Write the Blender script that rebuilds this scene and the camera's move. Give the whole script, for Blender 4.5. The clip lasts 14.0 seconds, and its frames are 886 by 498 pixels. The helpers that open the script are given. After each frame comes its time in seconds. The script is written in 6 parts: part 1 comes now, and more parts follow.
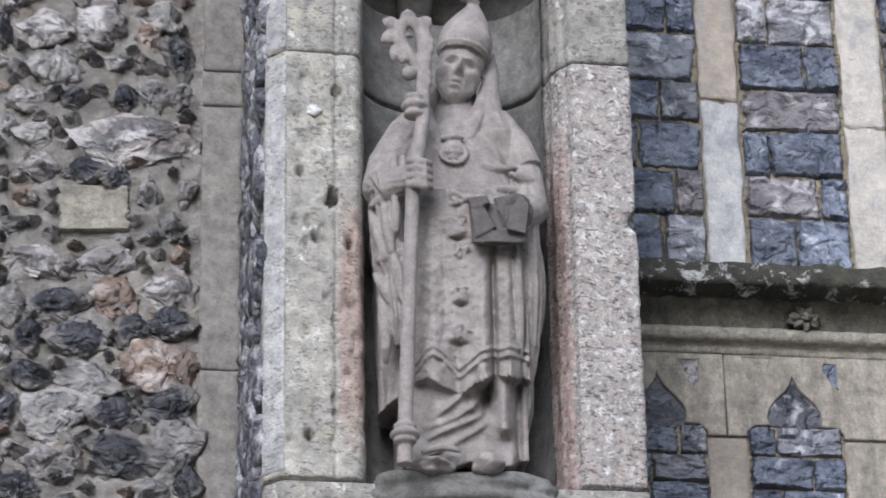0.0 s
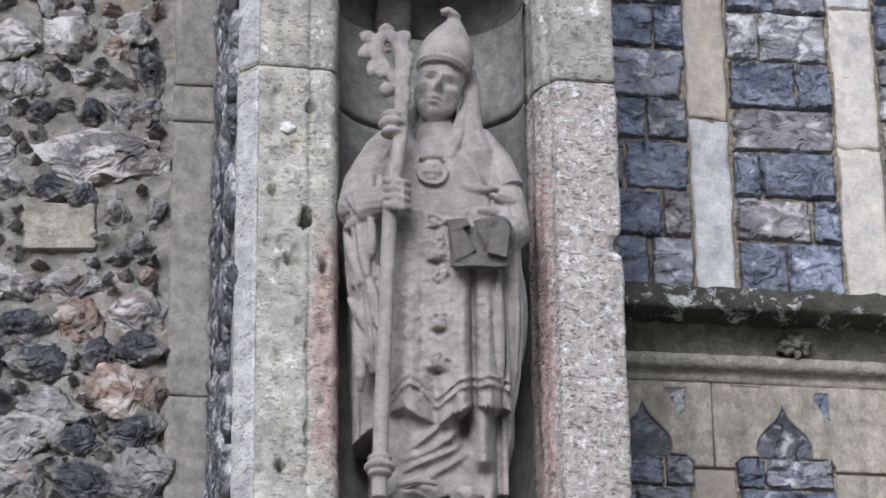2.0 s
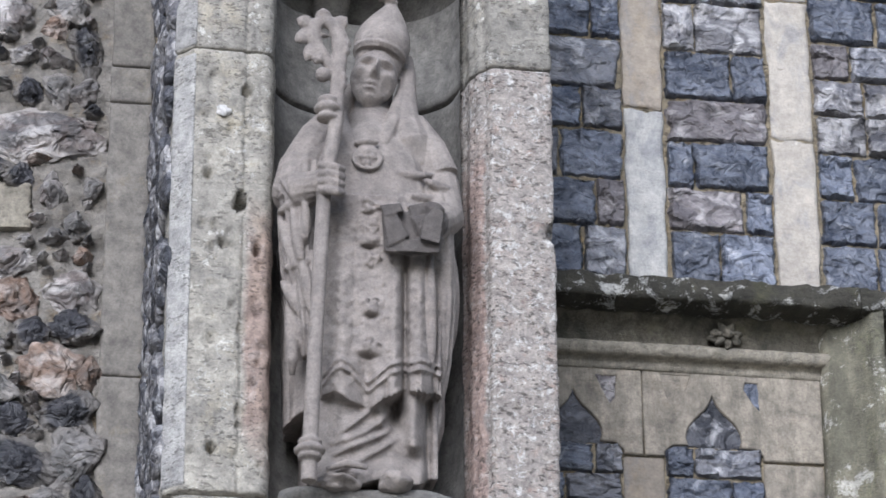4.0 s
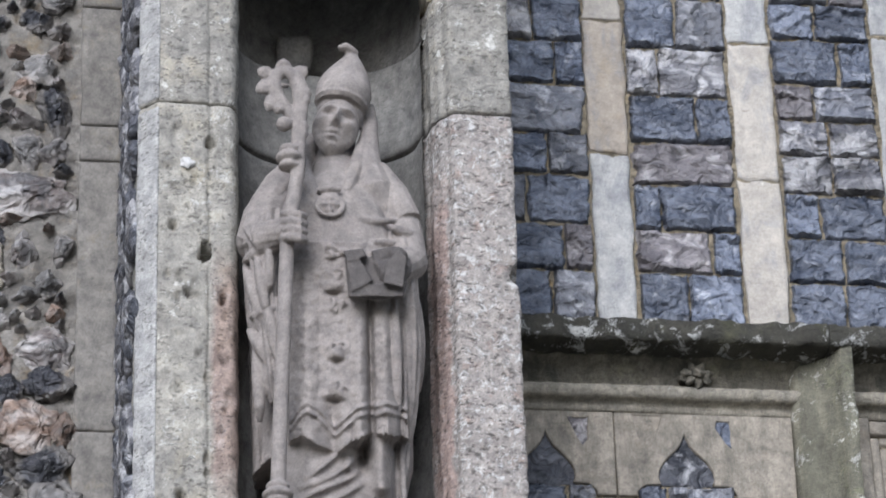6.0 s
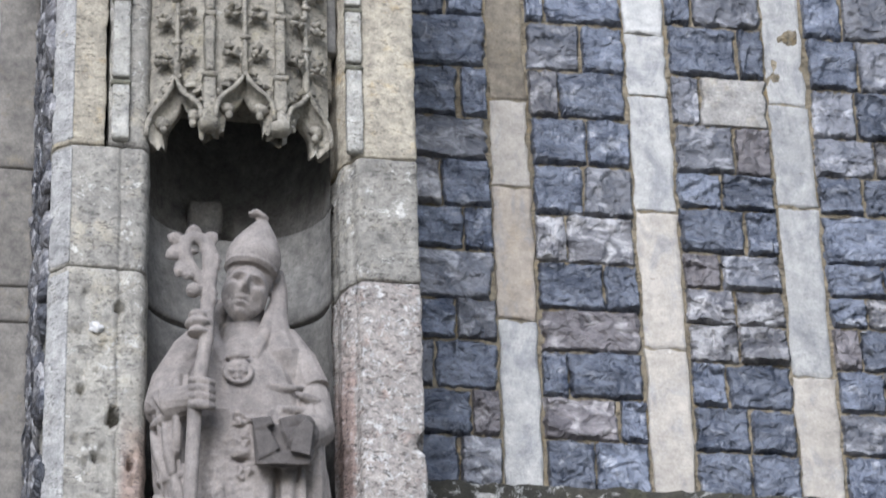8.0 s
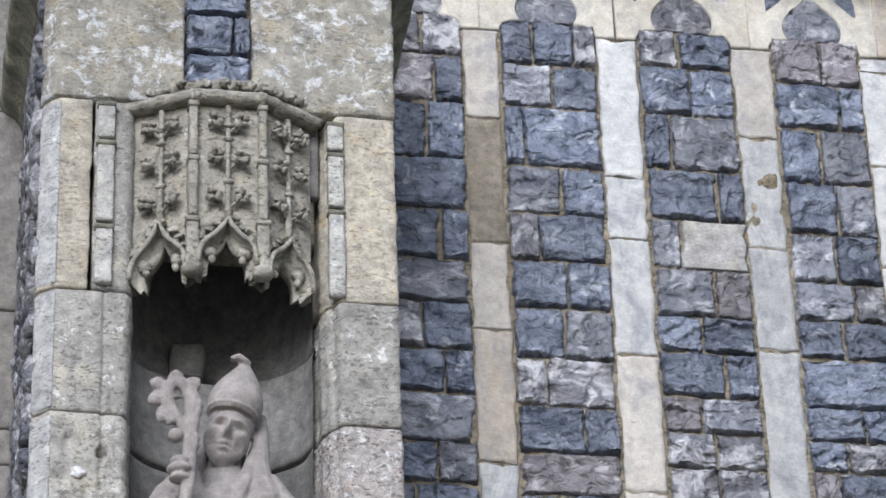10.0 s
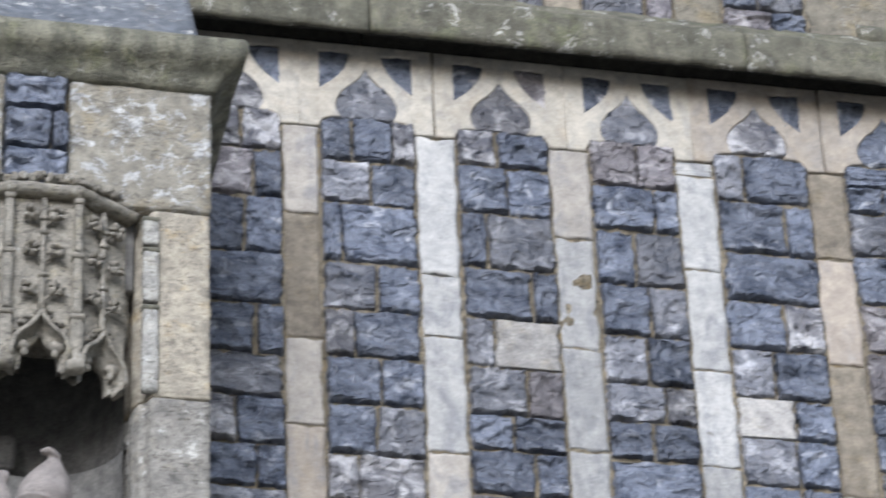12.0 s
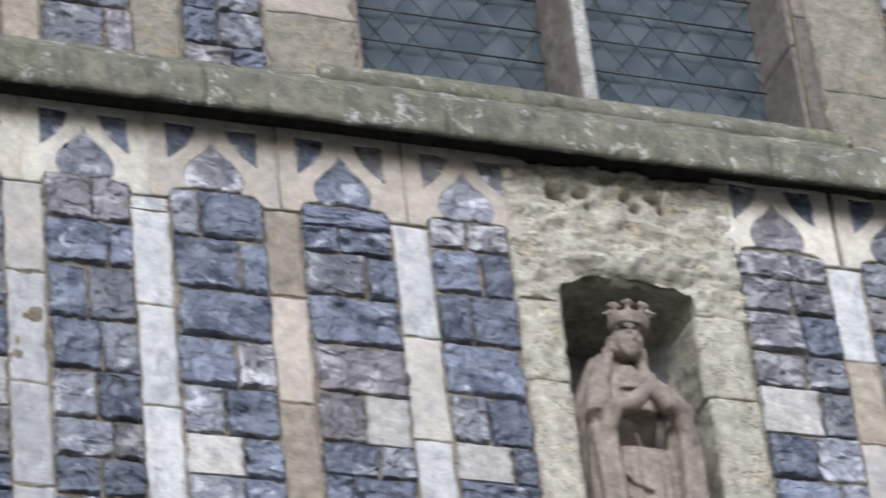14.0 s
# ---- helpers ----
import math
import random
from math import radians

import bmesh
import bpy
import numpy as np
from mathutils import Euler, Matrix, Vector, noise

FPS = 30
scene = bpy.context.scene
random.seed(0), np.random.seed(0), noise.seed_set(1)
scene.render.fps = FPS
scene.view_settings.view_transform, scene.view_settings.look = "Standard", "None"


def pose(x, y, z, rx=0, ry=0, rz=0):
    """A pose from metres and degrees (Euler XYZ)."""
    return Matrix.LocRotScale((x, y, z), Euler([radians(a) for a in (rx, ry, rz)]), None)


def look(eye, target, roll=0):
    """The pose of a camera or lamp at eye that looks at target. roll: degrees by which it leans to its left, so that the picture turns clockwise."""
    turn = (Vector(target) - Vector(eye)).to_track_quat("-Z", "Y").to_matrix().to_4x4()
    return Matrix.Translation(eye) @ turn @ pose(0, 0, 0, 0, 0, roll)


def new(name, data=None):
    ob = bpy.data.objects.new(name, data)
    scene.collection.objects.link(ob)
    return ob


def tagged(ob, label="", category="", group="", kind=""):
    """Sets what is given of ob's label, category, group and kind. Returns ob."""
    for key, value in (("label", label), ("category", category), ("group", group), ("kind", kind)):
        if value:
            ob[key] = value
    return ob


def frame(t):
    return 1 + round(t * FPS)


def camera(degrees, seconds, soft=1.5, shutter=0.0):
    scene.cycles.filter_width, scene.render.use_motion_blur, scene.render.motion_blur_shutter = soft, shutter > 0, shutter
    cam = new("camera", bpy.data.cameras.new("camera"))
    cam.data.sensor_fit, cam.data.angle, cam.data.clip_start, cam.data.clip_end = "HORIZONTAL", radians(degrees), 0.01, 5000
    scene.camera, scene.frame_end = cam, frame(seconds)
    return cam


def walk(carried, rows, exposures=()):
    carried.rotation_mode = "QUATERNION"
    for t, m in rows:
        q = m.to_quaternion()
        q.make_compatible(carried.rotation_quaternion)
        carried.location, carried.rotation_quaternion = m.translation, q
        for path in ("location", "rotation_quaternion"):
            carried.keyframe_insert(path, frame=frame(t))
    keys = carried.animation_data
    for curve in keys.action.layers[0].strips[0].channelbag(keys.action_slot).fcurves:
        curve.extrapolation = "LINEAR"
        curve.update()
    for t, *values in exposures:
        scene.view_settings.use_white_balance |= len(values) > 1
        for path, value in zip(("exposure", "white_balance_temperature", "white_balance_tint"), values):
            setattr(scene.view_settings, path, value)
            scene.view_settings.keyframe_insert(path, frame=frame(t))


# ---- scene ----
import collections

cam = camera(14.369, 14.0, soft=1.6, shutter=0.4)
PATH = [
    (0, (-0.0990, -4.4927, 1.5727), (0.4585, -0.0808, 3.8585), -1.008),
    (0.5, (-0.0706, -4.3119, 1.6758), (0.5297, 0.1092, 3.9328), -0.781),
    (1, (-0.0625, -4.3024, 1.6834), (0.5286, 0.1193, 3.9416), -1.227),
    (1.5, (-0.0649, -4.3160, 1.6838), (0.5105, 0.1005, 3.9562), -1.029),
    (2, (-0.0708, -4.3266, 1.6826), (0.5104, 0.0765, 3.9793), -0.769),
    (2.5, (-0.0821, -4.3282, 1.6864), (0.5314, 0.0820, 3.9611), -0.626),
    (3, (-0.0812, -4.3421, 1.6873), (0.5502, 0.0694, 3.9545), -0.739),
    (3.5, (-0.0814, -4.3431, 1.6822), (0.5768, 0.0564, 3.9651), -0.469),
    (3.7, (-0.0767, -4.3459, 1.6810), (0.5916, 0.0572, 3.9539), -0.329),
    (5.8, (0.0134, -4.3834, 1.6084), (0.6411, -0.0175, 3.9633), -1.676),
    (6, (0.0121, -4.3714, 1.6073), (0.6442, -0.0191, 3.9858), -1.821),
    (6.5, (0.0091, -4.3819, 1.6138), (0.7004, -0.0645, 4.0391), -1.600),
    (7, (0.0089, -4.4051, 1.6218), (0.7239, -0.1038, 4.0687), -1.200),
    (7.5, (0.0080, -4.4011, 1.6286), (0.7433, -0.1365, 4.1332), -1.728),
    (8, (0.0114, -4.4085, 1.6381), (0.7598, -0.1698, 4.1823), -1.974),
    (8.5, (0.0013, -4.4173, 1.6533), (0.7598, -0.2382, 4.2914), -1.846),
    (8.7, (0.0053, -4.4218, 1.6606), (0.7699, -0.2590, 4.3226), -1.956),
    (10.8, (-0.0024, -4.4561, 1.6682), (0.7738, -0.3153, 4.3610), -1.997),
    (11, (0.0043, -4.4681, 1.6704), (0.7829, -0.3310, 4.3682), -1.685),
    (11.5, (0.0176, -4.4861, 1.6653), (0.8569, -0.3878, 4.4039), -1.940),
    (12, (0.0270, -4.4905, 1.6782), (1.0170, -0.4458, 4.4459), -2.626),
    (12.5, (0.0535, -4.4919, 1.6748), (1.2094, -0.5041, 4.4607), -3.709),
    (13, (0.0761, -4.5021, 1.6821), (1.3886, -0.5668, 4.4732), -4.889),
    (13.5, (0.0977, -4.4971, 1.6859), (1.5579, -0.6270, 4.4949), -6.276),
    (14, (0.1180, -4.4780, 1.6819), (1.7810, -0.6606, 4.4498), -6.888),
]
walk(cam, [(t, look(eye, target, roll)) for t, eye, target, roll in PATH], [(0, 0.70, 5830, 13), (3.5, 0.70, 5830, 13), (6, 0.68, 5830, 12), (8, 0.76, 5830, 12), (11, 0.73, 5830, 12), (12.5, 0.62, 5830, 12), (14, 0.66, 5830, 12.5)])

# ---- sky, sun ----
SUN_TURN, SUN_UP = radians(-160), radians(25)
world = bpy.data.worlds.new("overcast_sky")
scene.world = world
world.use_nodes = True
wn, wl = world.node_tree.nodes, world.node_tree.links
sky = wn.new("ShaderNodeTexSky")
sky.sky_type, sky.sun_disc, sky.sun_elevation, sky.sun_rotation = "NISHITA", False, SUN_UP, SUN_TURN
sky.air_density, sky.dust_density = 1.0, 1.0
grey = wn.new("ShaderNodeHueSaturation")
grey.inputs["Saturation"].default_value = 0.6
wl.new(sky.outputs[0], grey.inputs["Color"])
wl.new(grey.outputs[0], wn["Background"].inputs[0])
wn["Background"].inputs[1].default_value = 0.10
sun_data = bpy.data.lights.new("sun", "SUN")
sun_data.energy, sun_data.angle, sun_data.color = 2.4, radians(36), (1.0, 0.985, 0.97)
sun = new("sun", sun_data)
sun_way = Vector((math.sin(SUN_TURN) * math.cos(SUN_UP), math.cos(SUN_TURN) * math.cos(SUN_UP), math.sin(SUN_UP)))
sun.matrix_world = look(sun_way * 20, (0, 0, 0))


W = 0.45  # the porch wall's face; the buttress front is y = 0


# ---- materials ----
def nodes_of(name):
    m = bpy.data.materials.new(name)
    m.use_nodes = True
    t = m.node_tree
    return m, t.nodes, t.links, t.nodes["Principled BSDF"]


def tex(n, l, kind, pos, scale, **kw):
    q = n.new("ShaderNodeTex" + kind)
    l.new(pos, q.inputs["Vector"])
    q.inputs["Scale"].default_value = scale
    for k, v in kw.items():
        if k in ("Detail", "Roughness", "Distortion", "Randomness"):
            q.inputs[k].default_value = v
    return q


def ramp(n, l, src, a, b, ca=(0, 0, 0, 1), cb=(1, 1, 1, 1)):
    q = n.new("ShaderNodeValToRGB")
    q.color_ramp.elements[0].position, q.color_ramp.elements[0].color = a, ca
    q.color_ramp.elements[1].position, q.color_ramp.elements[1].color = b, cb
    l.new(src, q.inputs[0])
    return q.outputs[0]


def blend(n, l, fac, a, b, kind="MIX"):
    q = n.new("ShaderNodeMix")
    q.data_type, q.blend_type = "RGBA", kind
    for socket, value in ((q.inputs[0], fac), (q.inputs[6], a), (q.inputs[7], b)):
        if isinstance(value, (int, float)):
            socket.default_value = value
        elif isinstance(value, tuple):
            socket.default_value = (*value, 1)
        else:
            l.new(value, socket)
    return q.outputs[2]


def maths(n, l, op, a, b):
    q = n.new("ShaderNodeMath")
    q.operation = op
    for socket, value in ((q.inputs[0], a), (q.inputs[1], b)):
        if isinstance(value, (int, float)):
            socket.default_value = value
        else:
            l.new(value, socket)
    return q.outputs[0]


def place(n, l, stretch=(1, 1, 1), piece=0.0):
    """World position, stretched, and shifted from piece to piece."""
    g = n.new("ShaderNodeNewGeometry")
    m = n.new("ShaderNodeMapping")
    m.inputs["Scale"].default_value = stretch
    l.new(g.outputs["Position"], m.inputs["Vector"])
    if piece:
        o = n.new("ShaderNodeObjectInfo")
        l.new(maths(n, l, "MULTIPLY", o.outputs["Random"], piece), m.inputs["Location"])
    return m.outputs[0]


def stone(name, base, dark, lichen=0.45, lichen_col=(0.55, 0.55, 0.53), stain=0.3, stain_col=(0.30, 0.23, 0.10), pits=0.5, grime=0.0,
          bump=0.5, vary=0.18, grain=260, coarse=1.0, rough=0.9, blush=None, soot_shade=None, mottle=0.75, smear=0.0):
    m, n, l, b = nodes_of(name)
    p = place(n, l, piece=3.0)
    info = n.new("ShaderNodeObjectInfo")
    big = tex(n, l, "Noise", p, 9 * coarse, Detail=7, Roughness=0.65)
    mid = tex(n, l, "Noise", p, 42 * coarse, Detail=8, Roughness=0.7)
    fine = tex(n, l, "Noise", p, grain, Detail=4, Roughness=0.7)
    col = blend(n, l, ramp(n, l, big.outputs["Fac"], 0.34, 0.66), base, dark)
    spots = tex(n, l, "Noise", p, 17 * coarse, Detail=9, Roughness=0.72)
    col = blend(n, l, maths(n, l, "MULTIPLY", ramp(n, l, spots.outputs["Fac"], 0.54, 0.68), stain), col, stain_col)
    crust = tex(n, l, "Noise", p, 30 * coarse, Detail=10, Roughness=0.78, Distortion=0.4)
    edge = 0.72 - 0.25 * lichen
    lich = ramp(n, l, crust.outputs["Fac"], edge, edge + 0.05)
    col = blend(n, l, maths(n, l, "MULTIPLY", lich, min(1.0, 0.4 + lichen)), col, lichen_col)
    if smear:  # grey weather smears and scuffs, longer than wide
        run = tex(n, l, "Noise", place(n, l, (1, 1, 0.55), piece=5.0), 26, Detail=7, Roughness=0.68, Distortion=0.5)
        col = blend(n, l, maths(n, l, "MULTIPLY", ramp(n, l, run.outputs["Fac"], 0.50, 0.63), smear), col, (0.25, 0.255, 0.27))
        scuff = tex(n, l, "Noise", place(n, l, (1, 1, 2.0), piece=9.0), 48, Detail=8, Roughness=0.75, Distortion=0.3)
        col = blend(n, l, maths(n, l, "MULTIPLY", ramp(n, l, scuff.outputs["Fac"], 0.62, 0.68), smear), col, (0.17, 0.155, 0.13))
    if blush:  # an iron stain between these bounds of x and z
        x0, x1, z0, z1 = blush
        xyz = n.new("ShaderNodeSeparateXYZ")
        l.new(place(n, l), xyz.inputs[0])
        wob = maths(n, l, "MULTIPLY", maths(n, l, "SUBTRACT", big.outputs["Fac"], 0.5), 0.30)
        zz, xx = maths(n, l, "ADD", xyz.outputs[2], wob), maths(n, l, "ADD", xyz.outputs[0], maths(n, l, "MULTIPLY", wob, 0.10))
        mask = None
        for v, lo, hi in ((xx, x0, x0 + 0.010), (xx, x1 + 0.004, x1), (zz, z0, z0 + 0.08), (zz, z1, z1 - 0.10)):
            r = n.new("ShaderNodeMapRange")
            l.new(v, r.inputs[0])
            r.inputs[1].default_value, r.inputs[2].default_value = lo, hi
            mask = r.outputs[0] if mask is None else maths(n, l, "MULTIPLY", mask, r.outputs[0])
        col = blend(n, l, maths(n, l, "MULTIPLY", mask, 0.6), col, (0.31, 0.205, 0.175))
    if soot_shade:  # soot with painted shade on what juts past y, within x and z bounds
        x0, x1, z0, z1, y1 = soot_shade
        xyz = n.new("ShaderNodeSeparateXYZ")
        l.new(place(n, l), xyz.inputs[0])
        wob = maths(n, l, "MULTIPLY", maths(n, l, "SUBTRACT", mid.outputs["Fac"], 0.5), 0.03)
        zz = maths(n, l, "ADD", xyz.outputs[2], wob)
        mask = None
        for v, lo, hi in ((xyz.outputs[0], x0, x0 + 0.003), (xyz.outputs[0], x1 + 0.003, x1), (zz, z0, z0 + 0.004), (zz, z1, z1 - 0.008), (xyz.outputs[1], y1 + 0.004, y1)):
            r = n.new("ShaderNodeMapRange")
            l.new(v, r.inputs[0])
            r.inputs[1].default_value, r.inputs[2].default_value = lo, hi
            mask = r.outputs[0] if mask is None else maths(n, l, "MULTIPLY", mask, r.outputs[0])
        col = blend(n, l, maths(n, l, "MULTIPLY", mask, 0.8), col, (0.075, 0.068, 0.066))
    col = blend(n, l, mottle, col, ramp(n, l, mid.outputs["Fac"], 0.28, 0.75, (0.35, 0.35, 0.36, 1), (1.5, 1.48, 1.42, 1)), "MULTIPLY")
    col = blend(n, l, 0.56 * mottle, col, ramp(n, l, fine.outputs["Fac"], 0.28, 0.72, (0.5, 0.5, 0.5, 1), (1.4, 1.4, 1.4, 1)), "MULTIPLY")
    if grime:
        streak = tex(n, l, "Noise", place(n, l, (1, 1, 0.25)), 24, Detail=8, Roughness=0.7)
        col = blend(n, l, maths(n, l, "MULTIPLY", ramp(n, l, streak.outputs["Fac"], 0.42, 0.6), grime), col, (0.035, 0.036, 0.03))
    bed = place(n, l, (1, 1, 2.2), piece=3.0)
    cell = tex(n, l, "Noise", bed, 105, Detail=2.5, Roughness=0.6)
    sparse = maths(n, l, "MULTIPLY", ramp(n, l, cell.outputs["Fac"], 0.56, 0.61), ramp(n, l, spots.outputs["Fac"], 0.42, 0.52))
    pit = maths(n, l, "MULTIPLY", sparse, pits)
    col = blend(n, l, pit, col, (0.06, 0.055, 0.05))
    hsv = n.new("ShaderNodeHueSaturation")
    l.new(maths(n, l, "ADD", maths(n, l, "MULTIPLY", info.outputs["Random"], 2 * vary), 1 - vary), hsv.inputs["Value"])
    l.new(col, hsv.inputs["Color"])
    l.new(hsv.outputs[0], b.inputs["Base Color"])
    b.inputs["Roughness"].default_value = rough
    b.inputs["Specular IOR Level"].default_value = 0.25
    h = maths(n, l, "ADD", maths(n, l, "MULTIPLY", mid.outputs["Fac"], 1.6), maths(n, l, "MULTIPLY", fine.outputs["Fac"], 0.5))
    layers = tex(n, l, "Noise", bed, 30 * coarse, Detail=6, Roughness=0.65)
    h = maths(n, l, "ADD", h, maths(n, l, "MULTIPLY", layers.outputs["Fac"], 1.2))
    h = maths(n, l, "SUBTRACT", maths(n, l, "ADD", h, maths(n, l, "MULTIPLY", lich, 0.15)), maths(n, l, "MULTIPLY", pit, 1.4))
    bp = n.new("ShaderNodeBump")
    bp.inputs["Strength"].default_value, bp.inputs["Distance"].default_value = bump, 0.006
    l.new(h, bp.inputs["Height"])
    l.new(bp.outputs[0], b.inputs["Normal"])
    return m


def flint(name, dark, mid_col, pale, pale_at=0.62, rough=0.38, vary=0.3, rust=0.0, rim=None):
    """Knapped flint: glassy dark core with milky bands and chips."""
    m, n, l, b = nodes_of(name)
    p = place(n, l, (1, 1, 1.25), piece=7.0)
    info = n.new("ShaderNodeObjectInfo")
    big = tex(n, l, "Noise", p, 16, Detail=6, Roughness=0.6, Distortion=1.2)
    fine = tex(n, l, "Noise", p, 70, Detail=7, Roughness=0.7, Distortion=0.8)
    col = blend(n, l, ramp(n, l, big.outputs["Fac"], 0.35, 0.62), dark, mid_col)
    milk = tex(n, l, "Noise", p, 21, Detail=5, Roughness=0.6, Distortion=0.7)
    milky = ramp(n, l, milk.outputs["Fac"], pale_at - 0.04, pale_at + 0.08)
    col = blend(n, l, maths(n, l, "MULTIPLY", milky, 0.7), col, pale)
    if rust:
        q = tex(n, l, "Noise", p, 20, Detail=6, Roughness=0.6, Distortion=1.0)
        col = blend(n, l, maths(n, l, "MULTIPLY", ramp(n, l, q.outputs["Fac"], 0.42, 0.6), rust), col, (0.28, 0.13, 0.055))
    if rim:  # the pale cortex round a broken nodule
        tc = n.new("ShaderNodeTexCoord")
        sep = n.new("ShaderNodeSeparateXYZ")
        l.new(tc.outputs["Object"], sep.inputs[0])
        r2 = maths(n, l, "ADD", maths(n, l, "MULTIPLY", sep.outputs[0], sep.outputs[0]), maths(n, l, "MULTIPLY", sep.outputs[2], sep.outputs[2]))
        r2 = maths(n, l, "ADD", r2, maths(n, l, "MULTIPLY", maths(n, l, "SUBTRACT", milk.outputs["Fac"], 0.5), 0.40))
        col = blend(n, l, maths(n, l, "MULTIPLY", ramp(n, l, r2, 0.13, 0.19), 0.8), col, rim)
    col = blend(n, l, 0.5, col, ramp(n, l, fine.outputs["Fac"], 0.28, 0.72, (0.4, 0.4, 0.42, 1), (1.6, 1.6, 1.6, 1)), "MULTIPLY")
    hsv = n.new("ShaderNodeHueSaturation")
    l.new(maths(n, l, "ADD", maths(n, l, "MULTIPLY", info.outputs["Random"], 2 * vary), 1 - vary), hsv.inputs["Value"])
    l.new(col, hsv.inputs["Color"])
    l.new(hsv.outputs[0], b.inputs["Base Color"])
    l.new(ramp(n, l, fine.outputs["Fac"], 0.3, 0.8, (rough - 0.08,) * 3 + (1,), (rough + 0.3,) * 3 + (1,)), b.inputs["Roughness"])
    rip = tex(n, l, "Noise", p, 30, Detail=4, Roughness=0.5, Distortion=0.9)
    h = maths(n, l, "ADD", rip.outputs["Fac"], maths(n, l, "MULTIPLY", fine.outputs["Fac"], 0.14))
    bp = n.new("ShaderNodeBump")
    bp.inputs["Strength"].default_value, bp.inputs["Distance"].default_value = 1.0, 0.024
    l.new(h, bp.inputs["Height"])
    l.new(bp.outputs[0], b.inputs["Normal"])
    return m


def plain(name, col, rough=0.6, metal=0.0):
    m, n, l, b = nodes_of(name)
    p = place(n, l)
    q = tex(n, l, "Noise", p, 60, Detail=6, Roughness=0.7)
    l.new(blend(n, l, 0.7, col, ramp(n, l, q.outputs["Fac"], 0.3, 0.7, (0.5, 0.5, 0.5, 1), (1.4, 1.4, 1.4, 1)), "MULTIPLY"), b.inputs["Base Color"])
    b.inputs["Roughness"].default_value, b.inputs["Metallic"].default_value = rough, metal
    return m


CREAM = stone("cream_limestone", (0.45, 0.415, 0.37), (0.37, 0.34, 0.30), lichen=0.25, lichen_col=(0.62, 0.60, 0.55), stain=0.5, stain_col=(0.29, 0.27, 0.25), pits=0.10, bump=0.45, mottle=0.45, smear=0.55)
WHITE = stone("white_limestone", (0.49, 0.482, 0.462), (0.38, 0.378, 0.372), lichen=0.4, lichen_col=(0.56, 0.56, 0.55), stain=0.6, stain_col=(0.28, 0.28, 0.285), pits=0.10, bump=0.45, mottle=0.45, smear=0.7)
TAN = stone("tan_limestone", (0.36, 0.315, 0.265), (0.27, 0.237, 0.20), lichen=0.25, stain=0.4, stain_col=(0.36, 0.28, 0.18), pits=0.10, bump=0.4, mottle=0.45, smear=0.45)
BROWN = stone("brown_grey_limestone", (0.33, 0.29, 0.23), (0.23, 0.20, 0.16), lichen=0.25, stain=0.3, pits=0.2, bump=0.35)
BUFF = stone("dull_buff_ashlar", (0.26, 0.238, 0.19), (0.19, 0.173, 0.14), lichen=0.45, lichen_col=(0.42, 0.41, 0.37), stain=0.5, stain_col=(0.30, 0.24, 0.13), pits=0.4, bump=0.5)
PINK = stone("pinkish_sandstone", (0.385, 0.335, 0.28), (0.33, 0.285, 0.24), lichen=0.2, stain=0.3, stain_col=(0.50, 0.42, 0.34), pits=0.10, bump=0.3, mottle=0.45, smear=0.35)
TRACERY = stone("pale_tracery_stone", (0.58, 0.54, 0.465), (0.47, 0.43, 0.36), lichen=0.3, lichen_col=(0.68, 0.66, 0.60), stain=0.3, stain_col=(0.42, 0.33, 0.22), pits=0.10, bump=0.35, vary=0.14, mottle=0.45, smear=0.35)
TRACERY_TAN = stone("pinkish_tracery_stone", (0.47, 0.415, 0.35), (0.38, 0.335, 0.28), lichen=0.3, lichen_col=(0.58, 0.54, 0.47), stain=0.4, stain_col=(0.40, 0.32, 0.22), pits=0.10, bump=0.35, vary=0.10, mottle=0.45, smear=0.3)
ASHLAR = stone("weathered_ashlar", (0.335, 0.32, 0.287), (0.235, 0.224, 0.206), lichen=0.6, lichen_col=(0.56, 0.55, 0.52), stain=0.45, stain_col=(0.42, 0.37, 0.27), pits=0.55, bump=0.55, vary=0.08)
OCHRE = stone("ochre_ashlar", (0.44, 0.40, 0.325), (0.34, 0.308, 0.25), lichen=0.4, lichen_col=(0.52, 0.49, 0.42), stain=0.6, stain_col=(0.46, 0.32, 0.12), pits=0.4, bump=0.6, vary=0.08)
LICHENED = stone("lichened_ashlar", (0.415, 0.38, 0.355), (0.315, 0.288, 0.27), lichen=0.74, coarse=2.3, lichen_col=(0.58, 0.57, 0.56), stain=0.5, stain_col=(0.30, 0.19, 0.15), pits=0.7, bump=0.6, vary=0.0, blush=(0.630, 0.655, 3.40, 4.14))
JAMB = stone("iron_stained_ashlar", (0.41, 0.39, 0.345), (0.285, 0.272, 0.248), lichen=0.6, lichen_col=(0.56, 0.55, 0.52), stain=0.45, stain_col=(0.45, 0.40, 0.29), pits=0.55, bump=0.55, vary=0.0, blush=(0.314, 0.37, 3.56, 4.0))

